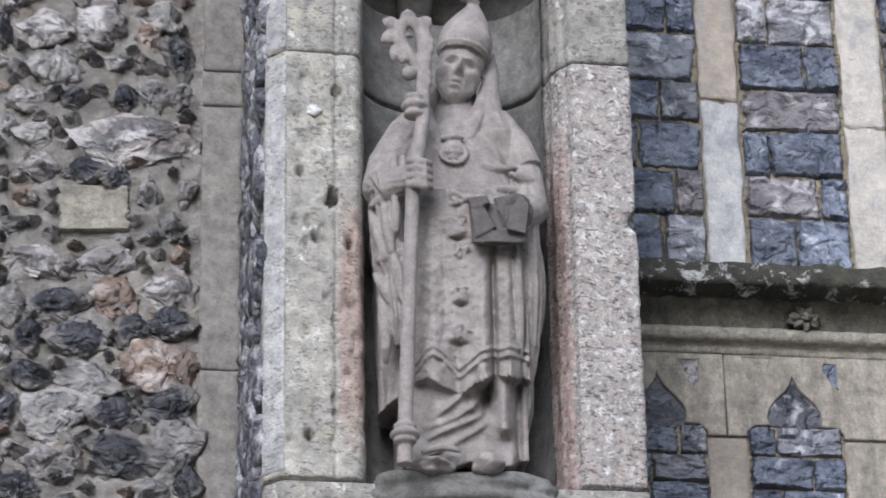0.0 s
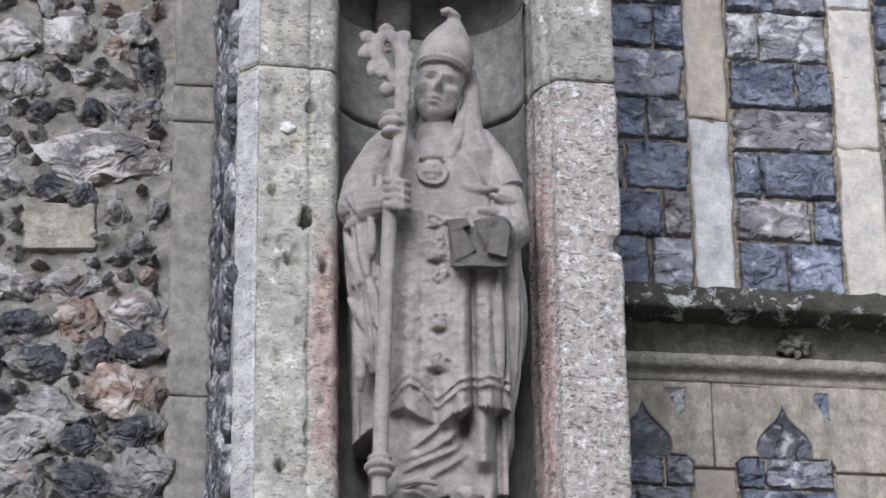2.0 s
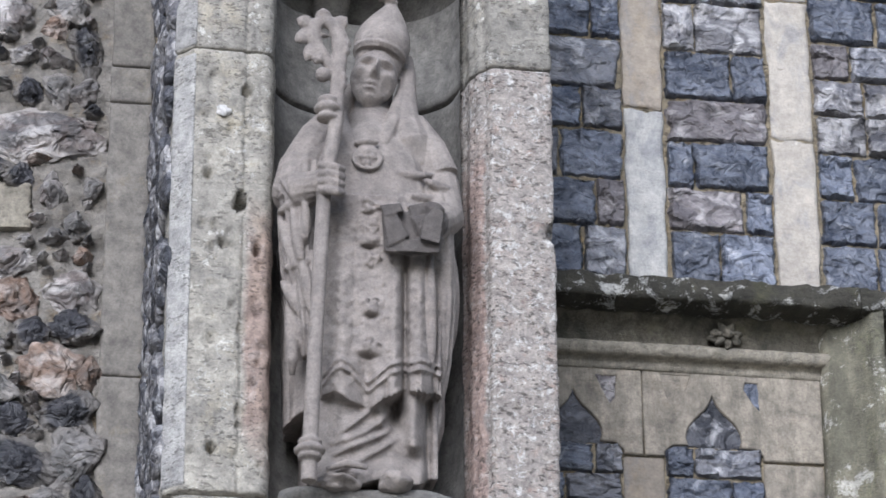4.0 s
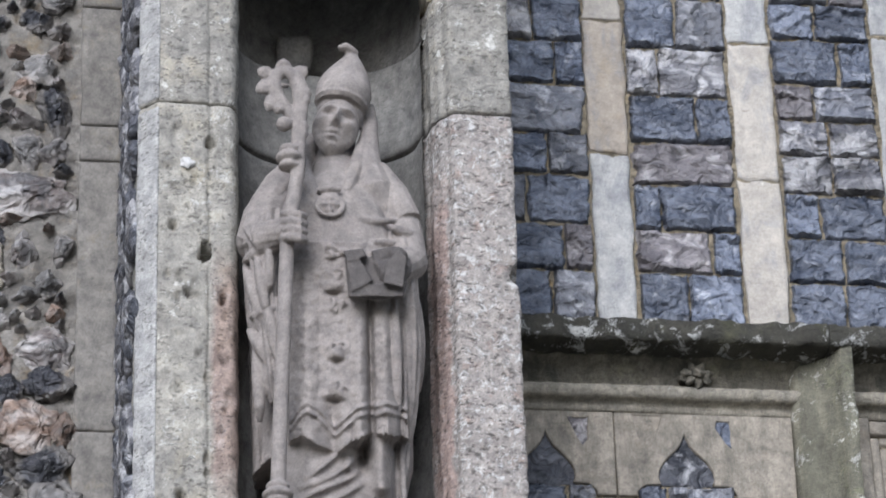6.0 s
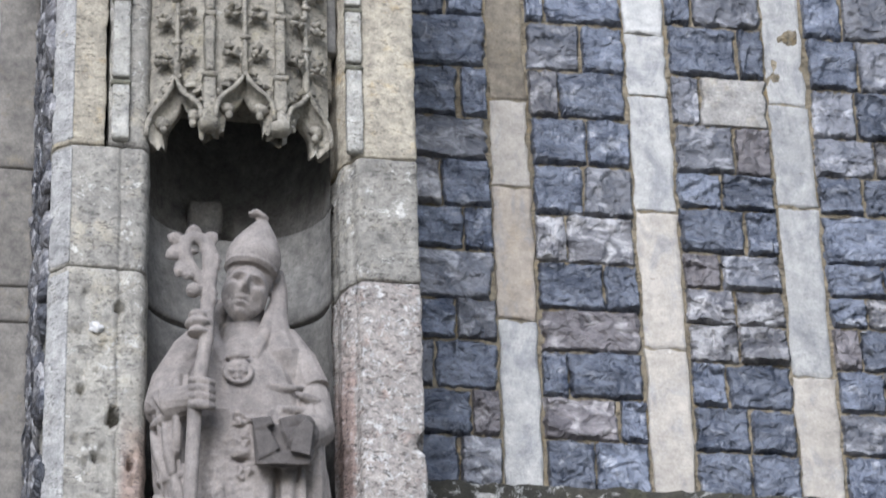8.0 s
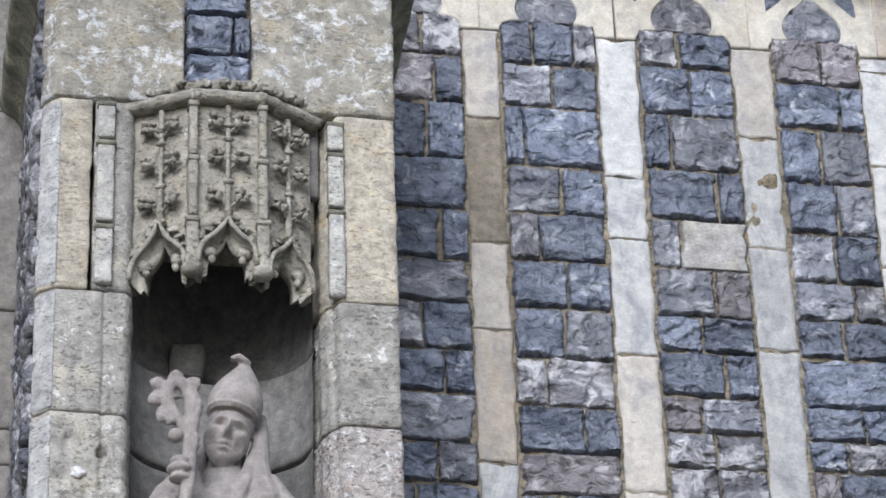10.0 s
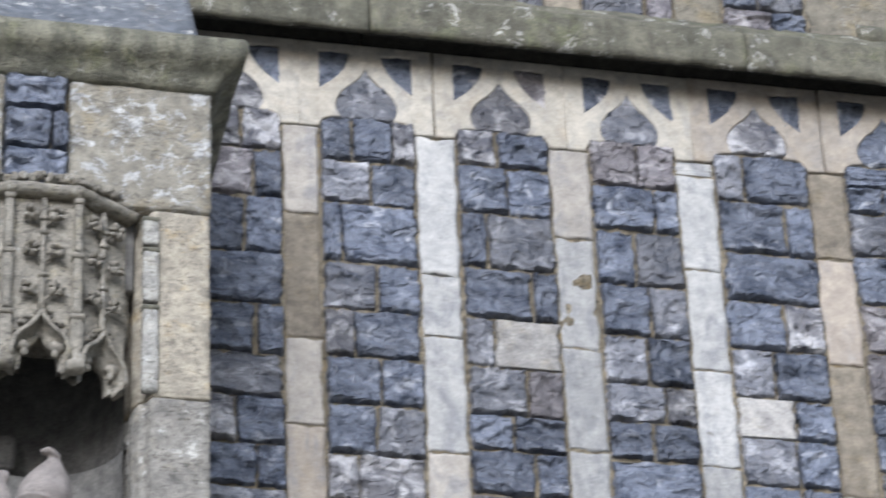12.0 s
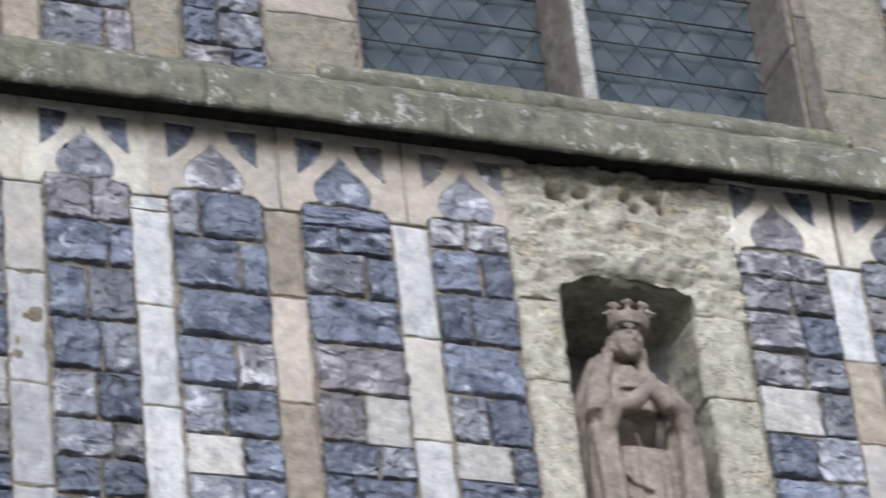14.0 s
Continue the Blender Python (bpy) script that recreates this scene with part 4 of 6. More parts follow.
def lining(arc, yb, z0, z1, seed, step=0.009):
    """A course of curved stone between the niche's hollow and the wall behind."""
    arc = resample(arc, step, False)
    mid = sum(p[0] for p in arc) / len(arc)
    levels = [z0] + list(np.linspace(z0 + 0.003, z1 - 0.003, round((z1 - z0) / step))) + [z1]
    bm = bmesh.new()
    rows, backs = [], []
    for j, z in enumerate(levels):
        back = 0.004 if j in (0, len(levels) - 1) else 0
        row = []
        for x, y, _ in arc:
            q = Vector((x, y, z))
            d = 0.0025 * rough_noise(q, 0.06, seed) + 0.0012 * rough_noise(q, 0.015, seed) + back
            row.append(bm.verts.new(q + Vector(((x - mid), max(0.02, y - 0.09), 0)).normalized() * d))
        rows.append(row)
    for a, b in zip(rows, rows[1:]):
        for i in range(len(arc) - 1):
            bm.faces.new((a[i], a[i + 1], b[i + 1], b[i]))
    for row, z in ((rows[0], z0), (rows[-1], z1)):
        far = [bm.verts.new((x, yb, z)) for x, y, _ in arc]
        backs.append(far)
        for i in range(len(arc) - 1):
            bm.faces.new((row[i], row[i + 1], far[i + 1], far[i]))
    for i in range(len(arc) - 1):
        bm.faces.new((backs[0][i], backs[0][i + 1], backs[1][i + 1], backs[1][i]))
    return bm


DEEP = [(x, 0.06 + (y - 0.06) * 1.5, 0) for x, y, _ in ARC]
for i, (z0, z1, arc) in enumerate(((3.534, 4.219, ARC), (4.2255, 4.385, ARC), (4.387, 4.66, DEEP))):
    under(part("niche_stone", lining(arc, W - 0.005, z0, z1, i * 3.0), NICHE), buttress)
under(part("niche_stone", worn_slab(0.429, 0.483, 0.190, 0.30, 4.404, 4.464, 0.006, 0.004, 5.0, 0.006), NICHE, None, "rough broken stub of stone"), buttress)
cover = worn_slab(0.346, 0.640, 0.03, W, 4.64, 4.776, 0.02, 0.001, 2)
under(part("niche_stone", cover, NICHE), buttress)
# upper stage: two blocks with a flint panel between
for x0, x1, s in ((0.210, 0.4275, 1), (0.5305, 0.7565, 2)):
    plan = [(x0, W, 0), (x0, 0.024 if s == 1 else -0.002, 0)] + ([(x0 + 0.022, -0.002, 0)] if s == 1 else []) + [(x1, -0.002, 0), (x1, W, 0)]
    under(part("ashlar", prism(plan, 4.777, 5.01, 0.009, 0.002, 21 + s), PATCHY), buttress)
bm = bmesh.new()
box(bm, 0.426, 0.532, 0.014, W, 4.79, 5.02)
under(part("mortar_bed", bm, MORTAR, None, smooth=False), buttress)
for low, z, cuts in ((4.803, 4.868, (0, 1)), (4.868, 4.945, (0, 0.74, 1)), (4.945, 5.01, (0, 1))):
    for a, b in zip(cuts, cuts[1:]):
        under(set_flint(None, "d", 0.428 + 0.102 * a, 0.428 + 0.102 * b, low, z, -0.002, 0.003), buttress)
# body below the niche
for i, (z0, z1) in enumerate(zip((0.0, 0.5, 1.0, 1.5, 2.0, 2.5, 3.0), (0.5, 1.0, 1.5, 2.0, 2.5, 3.0, 3.530))):
    plan = [(0.212, W, 0), (0.212, 0.024, 0), (0.237, 0.0, 0), (0.757, 0.0, 0), (0.757, W, 0)]
    under(part("ashlar", prism(plan, z0, z1, 0.03 if z0 < 3 else 0.012, 0.002, i + 40.0), ASHLAR), buttress)
bm = worn_slab(0.355, 0.632, 0.02, 0.2, 3.49, 3.536, 0.012, 0.002, 6)
under(part("ashlar", bm, NICHE), buttress)
# moulded cap, then the sloping weathering
rings = []
for o, z in ((-0.004, 5.008), (0.010, 5.010), (0.016, 5.022), (0.024, 5.034), (0.038, 5.044), (0.048, 5.050), (0.052, 5.062), (0.052, 5.078), (0.046, 5.090), (0.020, 5.100), (-0.01, 5.112)):
    plan = [(0.212 - o, W + 0.01, z), (0.212 - o, 0.0 - o, z), (0.755 + o, 0.0 - o, z), (0.755 + o, W + 0.01, z)]
    ring = []
    for p in resample(plan, 0.014, True, (34, 40, 34, 20)):
        d = 0.003 * rough_noise(p, 0.06, 4) + 0.0018 * rough_noise(p, 0.018, 1)
        ring.append(p + Vector((d, d, d)))
    rings.append(ring)
bm = bmesh.new()
loft(bm, rings)
under(part("cap_moulding", bm, CAP, None, "green-grey moulded cap with lichen"), buttress)
rings = []
for t in np.linspace(0, 1, 30):
    z, y = 5.105 + 0.50 * t, -0.004 + 0.34 * t
    ring = []
    for p in resample([(0.214, W + 0.005, z), (0.214, y, z), (0.738, y, z), (0.738, W + 0.005, z)], 0.018, True, (20, 36, 20, 10)):
        d = 0.004 * rough_noise(p, 0.08, 6)
        ring.append(p + Vector((0, d, 0)))
    rings.append(ring)
bm = bmesh.new()
loft(bm, rings)
under(part("weathering", bm, SLATE, None, "blue-grey sloping slab with white lichen"), buttress)
SHELL = plain("white_shell", (0.52, 0.51, 0.49), 0.6)
bm = bmesh.new()
blob(bm, (0.281, -0.003, 4.120), (0.0095, 0.006, 0.0085), 0.6, 2, 3)
under(part("shell_chip", bm, SHELL, None, "small white chip in the stone"), buttress)


# ---- nodular flints: the buttress side and the rubble wall ----
def nodule(seed, material):
    """A broken flint nodule: a lumpy outline with flakes struck off its face."""
    r = random.Random(seed)
    bm = bmesh.new()
    blob(bm, (0, 0, 0), (0.5, 0.5, 0.5), 0.55, seed * 3.1, 4)
    planes = [(Vector((r.uniform(-0.9, 0.9), -1, r.uniform(-0.9, 0.9))).normalized(), r.uniform(0.25, 0.44)) for _ in range(9)]
    for v in bm.verts:
        for pl, at in planes:
            over = v.co.dot(pl) - at
            if over > 0:
                v.co -= pl * over * 0.96
        v.co += v.co.normalized() * (0.05 * rough_noise(v.co, 0.3, seed) + 0.030 * rough_noise(v.co, 0.10, seed))
    return mesh_of("flint", bm, material)


NODULES = {k: [nodule(i + ord(k), FLINT[k]) for i in range(6)] for k in "DGPO"}
mortar_top = bmesh.new()
xs, zs = np.arange(-0.62, 0.1441, 0.006), np.arange(3.45, 4.72, 0.006)
rows = []
for z in zs:
    rows.append([mortar_top.verts.new((x, W + 0.006 - 0.007 * rough_noise((x, 0, z), 0.07, 1) - 0.008 * rough_noise((x, 0, z), 0.022, 4), z)) for x in xs])
for a, b in zip(rows, rows[1:]):
    for i in range(len(xs) - 1):
        mortar_top.faces.new((a[i], a[i + 1], b[i + 1], b[i]))
part("mortar_face", mortar_top, RUBBLE_MORTAR, wall_west)
bm = bmesh.new()
for x0, x1, z0, z1 in ((-3.0, 0.2, 0, 3.455), (-3.0, 0.2, 4.712, 7.2), (-3.0, -0.615, 3.455, 4.712), (-0.615, 0.2, 3.455, 4.712)):
    box(bm, x0, x1, W + (0.022 if z0 == 3.455 and x1 == 0.2 else 0.004), W + 0.3, z0, z1)
part("mortar_core", bm, RUBBLE_MORTAR, wall_west, smooth=False)
SET = {
    "D": "-0.184 4.504 0.028 0.061; 0.100 4.472 0.042 0.081; 0.014 4.386 0.045 0.045; -0.069 4.384 0.038 0.035; -0.047 4.250 0.070 0.040; 0.008 4.235 0.047 0.045; -0.083 4.016 0.089 0.051; 0.093 3.986 0.070 0.051; 0.036 3.974 0.052 0.056; -0.125 3.958 0.045 0.051; -0.045 3.956 0.092 0.059; -0.118 3.890 0.070 0.042; 0.011 3.828 0.070 0.056; 0.096 3.841 0.075 0.066; -0.154 3.831 0.033 0.056; 0.025 3.753 0.099 0.076; 0.125 3.714 0.042 0.056; -0.132 3.700 0.070 0.051",
    "P": "-0.114 4.513 0.080 0.066; -0.028 4.529 0.075 0.076; -0.154 4.435 0.042 0.028; 0.002 4.453 0.042 0.028; 0.046 4.447 0.042 0.035; 0.099 4.387 0.052 0.045; -0.145 4.375 0.058 0.040; 0.028 4.311 0.197 0.081; -0.118 4.257 0.066 0.045; -0.170 4.327 0.028 0.040; 0.055 4.209 0.038 0.061; -0.121 4.086 0.103 0.051; -0.011 4.088 0.089 0.048; -0.068 4.078 0.038 0.040; 0.092 4.045 0.080 0.066; -0.095 3.744 0.061 0.048; -0.055 3.745 0.047 0.053",
    "G": "-0.093 4.440 0.080 0.066; 0.058 4.390 0.042 0.051; -0.129 4.308 0.056 0.040; 0.116 4.217 0.028 0.040; 0.094 4.155 0.042 0.045; -0.154 4.149 0.042 0.025; -0.153 4.015 0.038 0.061; -0.035 3.884 0.094 0.056; -0.077 3.825 0.113 0.066; 0.106 3.770 0.070 0.096; 0.073 4.540 0.056 0.051; 0.064 4.134 0.047 0.025",
    "O": "0.066 3.914 0.094 0.080; -0.139 4.200 0.038 0.028; 0.125 3.909 0.036 0.056; 0.004 4.027 0.080 0.069; 0.048 4.506 0.038 0.040; 0.034 4.265 0.038 0.018",
}
taken = []
nd = random.Random(8)


def set_nodule(kind, x, z, w, h):
    taken.append((x, z, max(w, h) / 2))
    m = Matrix.Translation((x, W + 0.004, z)) @ Matrix.Rotation(radians(nd.uniform(-14, 14)), 4, "Y")
    lay("flint", nd.choice(NODULES[kind]), wall_west, m @ Matrix.Diagonal((w * 1.10 * nd.choice((-1, 1)), 0.072, h * 1.14, 1)))


for kind, text in SET.items():
    for row in text.split("; "):
        set_nodule(kind, *[float(q) for q in row.split()])
chalk = strip_stone(9.0, 0.06)
chalk.transform(Matrix.Translation((0, -0.002, -0.5)))
lay("flint", mesh_of("flint", chalk, FILLET), wall_west, Matrix.Translation((-0.031, W - 0.004, 4.180)) @ Matrix.Rotation(radians(-3), 4, "Y") @ Matrix.Diagonal((0.113, 1, 0.078, 1)))
taken.append((-0.031, 4.18, 0.06))
for _ in range(9000):
    x, z, w = nd.uniform(-0.30, 0.125), nd.uniform(3.47, 4.70), nd.uniform(0.016, 0.066)
    if all((x - a) ** 2 + (z - b) ** 2 > (w / 2 + r * 0.80) ** 2 for a, b, r in taken) and x + w / 2 < 0.135:
        set_nodule(nd.choice("DGGGPPPPO"), x, z, w, w * nd.uniform(0.6, 0.9))
        if len(taken) > 300:
            break
# smooth quoin stones beside the rubble
for z0, z1 in ((3.3, 3.905), (3.905, 4.375), (4.375, 4.440), (4.440, 4.66), (4.66, 5.05), (5.05, 5.6)):
    part("quoin_stone", worn_slab(0.139, 0.2055, W - 0.004, W + 0.08, z0, z1, 0.009, 0.0022, z0), QUOIN, wall_west)
# knobbly flint side of the buttress, seen edge on
bm = bmesh.new()
fs = random.Random(12)
for kind, many in (("k", 190), ("p", 300)):
    bm = bmesh.new()
    for _ in range(many):
        z, y = fs.uniform(3.4, 5.0), fs.uniform(0.045, 0.43)
        h = fs.uniform(0.014, 0.035)
        blob(bm, (0.211, y, z), (0.013, h * 1.1, h), 0.5, fs.uniform(0, 50), 2)
    tagged(under(part("side_flint", bm, FLINT[kind], None, "small rubble flints in the buttress side"), buttress), kind="stuff")

# ---- canopy over the niche ----
canopy = new("canopy", mesh_of("canopy", worn_slab(0.352, 0.634, 0.045, 0.12, 4.56, 4.776, 0.012, 0.001, 2), CANOPY))
under(canopy, buttress)
tagged(canopy, "crocketed three-sided stone canopy with ogee arches")


def on_canopy(ob):
    ob.parent = canopy
    return ob


CORNERS = [(0.343, 0.012), (0.4385, -0.040), (0.545, -0.040), (0.632, 0.012)]
CRESTS = (4.546, 4.543, 4.530)
for i in range(3):
    a, b = Vector((*CORNERS[i], 0)), Vector((*CORNERS[i + 1], 0))
    half = (b - a).length / 2
    ux = (b - a).normalized()
    nrm = Vector((-ux.y, ux.x, 0))  # into the stone
    face = Matrix(((ux.x, nrm.x, 0, (a.x + b.x) / 2), (ux.y, nrm.y, 0, (a.y + b.y) / 2), (0, 0, 1, 0), (0, 0, 0, 1)))
    foot, crest = 4.462 if i == 1 else 4.452, CRESTS[i]
    hw = half - 0.009
    curve = bez((-hw, foot), (-hw, foot + 0.055), (-0.020, foot + 0.035), (0.0, crest), 10)
    arch = curve + [(-x, z) for x, z in reversed(curve[:-1])]
    me = plate_mesh("gable_panel", [[(-half, foot - 0.004), *arch, (half, foot - 0.004), (half, 4.758), (-half, 4.758)]], 0.026, 0.002, CANOPY)
    on_canopy(lay("gable_panel", me, None, face @ Matrix.Translation((0, 0.012, 0))))
    bm = bmesh.new()
    tube(bm, [(x, -0.004, z + 0.002) for x, z in arch], 0.0040, 8)
    inner = [(x * 0.66, z - 0.024 + 0.016 * abs(x) / hw) for x, z in arch]
    rows = [[bm.verts.new((x, y, z)) for x, z in line] for line, y in ((arch, -0.006), ([(x * 0.93, z - 0.004) for x, z in arch], 0.012), ([(x * 0.80, z - 0.012) for x, z in arch], 0.019), (inner, 0.016), (inner, 0.036), (arch, 0.036))]
    for ra, rb in zip(rows, rows[1:]):
        for k in range(len(arch) - 1):
            bm.faces.new((ra[k], ra[k + 1], rb[k + 1], rb[k]))
    for v in bm.verts:
        v.co += Vector((1, 1, 1)) * 0.0015 * rough_noise(v.co, 0.02, i)
    on_canopy(lay("ogee_arch", mesh_of("ogee_arch", bm, CANOPY), None, face))
    for s in (-1, 1):  # cusps
        bm = bmesh.new()
        blob(bm, (s * hw * 0.60, 0.012, foot + 0.030), (0.012, 0.008, 0.010), 0.3, i + s, 2)
        blob(bm, (s * hw * 0.52, 0.010, foot + 0.016), (0.006, 0.006, 0.007), 0.2, i, 2)
        on_canopy(lay("cusp", mesh_of("cusp", bm, CANOPY), None, face))
    bm = bmesh.new()
    tube(bm, [(0, 0.004, crest - 0.005), (0, 0.002, 4.60), (0, 0.004, 4.66), (0, 0.003, 4.752)], [0.007, 0.0038, 0.0034, 0.0045], 8)
    for z in (4.612, 4.690, 4.715):
        blob(bm, (0, 0.0, z), (0.0085, 0.006, 0.0042), 0.3, z, 2)
    on_canopy(lay("finial_stem", mesh_of("finial_stem", bm, CANOPY), None, face))
    for j, z in enumerate((4.585, 4.655, 4.722)):
        for s in (-1, 1):
            bm = bmesh.new()
            cx = s * (0.021 - 0.001 * j)
            for q in range(4):
                w = q * math.pi / 2 + 0.6
                blob(bm, (cx + 0.0075 * math.cos(w), -0.002 - 0.003 * (q % 2), z + 0.008 * math.sin(w)), (0.0066, 0.0066, 0.0050), 1.1, q + 7 * j + s + i, 2)
            tube(bm, [(0, 0.004, z - 0.020), (cx * 0.6, 0.002, z - 0.008), (cx, 0.000, z)], 0.0024, 6)
            on_canopy(lay("crocket", mesh_of("crocket", bm, CANOPY), None, face))
    bm = bmesh.new()  # leafy crust along the arch and the cresting
    cr = random.Random(i)
    for x, z in arch[1:-1:2]:
        blob(bm, (x + cr.uniform(-0.004, 0.004), 0.004, z + 0.015 + cr.uniform(0, 0.006)), (0.0068, 0.005, 0.0046), 1.2, cr.uniform(0, 30), 2)
    on_canopy(lay("arch_leaves", mesh_of("arch_leaves", bm, CANOPY), None, face))
    prof = [(0.02, 4.757), (-0.006, 4.757), (-0.013, 4.762), (-0.013, 4.769), (-0.002, 4.779), (0.02, 4.784)]
    rings = []
    for x in np.linspace(-half - 0.006, half + 0.006, 16):
        rings.append([(x, y + 0.002 * rough_noise((x, y, z), 0.03, i), z + 0.002 * rough_noise((x, z, y), 0.03, i + 3)) for y, z in prof])
    bm = bmesh.new()
    loft(bm, rings)
    on_canopy(lay("cornice", mesh_of("cornice", bm, CANOPY), None, face))
    bm = bmesh.new()
    for k in range(8):
        x = -half + (k + 0.5) * half / 4
        blob(bm, (x, 0.002 + cr.uniform(-0.004, 0.004), 4.789 + cr.uniform(-0.003, 0.006)), (0.009, 0.008, 0.007), 1.0, cr.uniform(0, 40), 2)
    on_canopy(lay("cresting", mesh_of("cresting", bm, CANOPY), None, face))
for x, y in CORNERS[1:3]:
    for z0, z1, w in ((4.478, 4.545, 0.0095), (4.545, 4.655, 0.0070), (4.655, 4.755, 0.0065)):
        plan = [(x - w, y + 0.02, 0), (x - w, y - 0.005, 0), (x + w, y - 0.005, 0), (x + w, y + 0.02, 0)]
        on_canopy(part("pinnacle_shaft", prism(plan, z0, z1, 0.006, 0.0015, x + z0, (), 0.0025), CANOPY))
        plan = [(x - w - 0.002, y + 0.02, 0), (x - w - 0.002, y - 0.009, 0), (x + w + 0.002, y - 0.009, 0), (x + w + 0.002, y + 0.02, 0)]
        on_canopy(part("shaft_band", prism(plan, z1 - 0.012, z1, 0.006, 0.0012, x + z0, (), 0.002), CANOPY))
    rings = [[(x + r * math.cos(w), y + 0.006 + r * math.sin(w), z) for w in (2 * math.pi * q / 8 for q in range(8))] for r, z in ((0.010, 4.446), (0.016, 4.450), (0.017, 4.460), (0.013, 4.466), (0.011, 4.484))]
    bm = bmesh.new()
    loft(bm, rings)
    on_canopy(part("pendant", bm, CANOPY))

# ---- statues: one carved mesh each ----
def folded_ring(x0, x1, y0, y1, z, folds, amp, seed, front_flat=0.0, dz=None, n=110, square=0.75):
    """One level of a robe between its outer limits, with hanging folds."""
    cx, cy, hx, hy = (x0 + x1) / 2, (y0 + y1) / 2, (x1 - x0) / 2, (y1 - y0) / 2
    ring = []
    for i in range(n):
        w = 2 * math.pi * i / n
        c, s = math.cos(w), math.sin(w)
        px = hx * math.copysign(abs(c) ** square, c)
        py = hy * math.copysign(abs(s) ** square, s)
        wave = 0.0
        for k, (f, ph) in enumerate(folds):
            wave += (abs(math.sin(f * w / 2 + ph + 1.1 * math.sin(z * 6 + k))) ** 0.7 - 0.6) / len(folds)
        calm = front_flat if (s < -0.5 and abs(c) < 0.55) else 0.0
        wave = wave * (1 - calm) * amp
        wave += 0.0015 * rough_noise((px, py, z), 0.03, seed)
        d = Vector((c, s, 0))
        q = Vector((cx + px, cy + py, z)) + d * wave
        if dz:
            q.z += dz(q.x, q.y)
        ring.append(q)
    return ring


def robe(bm, levels, folds, amp, seed, **kw):
    """levels: z, left, right, front, back."""
    zs = [r[0] for r in levels]
    rings = []
    for z in np.linspace(zs[0], zs[-1], max(4, round(abs(zs[0] - zs[-1]) / 0.006))):
        v = [float(np.interp(z, sorted(zs), [r[k] for r in sorted(levels)])) for k in range(1, 5)]
        a = amp(z) if callable(amp) else amp
        rings.append(folded_ring(*v, z, folds, a, seed, **kw))
    loft(bm, rings)


def ring_tube(bm, at, radius, thick, tilt=0, n=20):
    m = Matrix.Translation(at) @ Matrix.Rotation(radians(tilt), 4, "X")
    pts = [m @ Vector((radius * math.cos(w), 0, radius * math.sin(w))) for w in (2 * math.pi * i / n for i in range(n + 1))]
    tube(bm, pts, thick, 8)


def carved(name, bm, material, voxel, label):
    ob = new(name, mesh_of(name, bm, material))
    r = ob.modifiers.new("fuse", "REMESH")
    r.mode, r.voxel_size, r.use_smooth_shade = "VOXEL", voxel, True
    s = ob.modifiers.new("worn", "SMOOTH")
    s.factor, s.iterations = 0.5, 1
    return tagged(ob, label, "statue")


def near(p):
    """Moves a place named on the niche's front plane along the sight to its own depth."""
    x, y, z = p
    return (x + (y + 0.02) * 0.12, y, z + (y + 0.02) * 0.53)


def stube(bm, pts, *rest):
    tube(bm, [near(p) for p in pts], *rest)


def sblob(bm, at, *rest):
    blob(bm, near(at), *rest)


bm = bmesh.new()
def sheet(bm, x0, x1, z_low, z_top, height, back, step=0.0024):
    """A carved front: height(x, z) gives its depth; the lower edge follows z_low(x)."""
    xs = np.linspace(x0, x1, round((x1 - x0) / step))
    n = round((z_top - z_low((x0 + x1) / 2)) / step)
    front = []
    for j in range(n):
        row = []
        for x in xs:
            z = z_low(x) + (z_top - z_low(x)) * j / (n - 1)
            y = height(x, z)
            row.append(bm.verts.new((x + (y + 0.05) * 0.12, y, z + (y + 0.05) * 0.53)))
        front.append(row)
    for a, b in zip(front, front[1:]):
        for i in range(len(xs) - 1):
            bm.faces.new((a[i], a[i + 1], b[i + 1], b[i]))
    rim = front[0] + [r[-1] for r in front[1:]] + front[-1][-2::-1] + [r[0] for r in front[-2:0:-1]]
    far = [bm.verts.new((v.co.x, back, v.co.z + 0.02)) for v in rim]
    for i in range(len(rim)):
        j = (i + 1) % len(rim)
        bm.faces.new((rim[j], rim[i], far[i], far[j]))
    bm.faces.new(far)


def bump1(v, at, wide):
    return math.exp(-((v - at) / wide) ** 2)


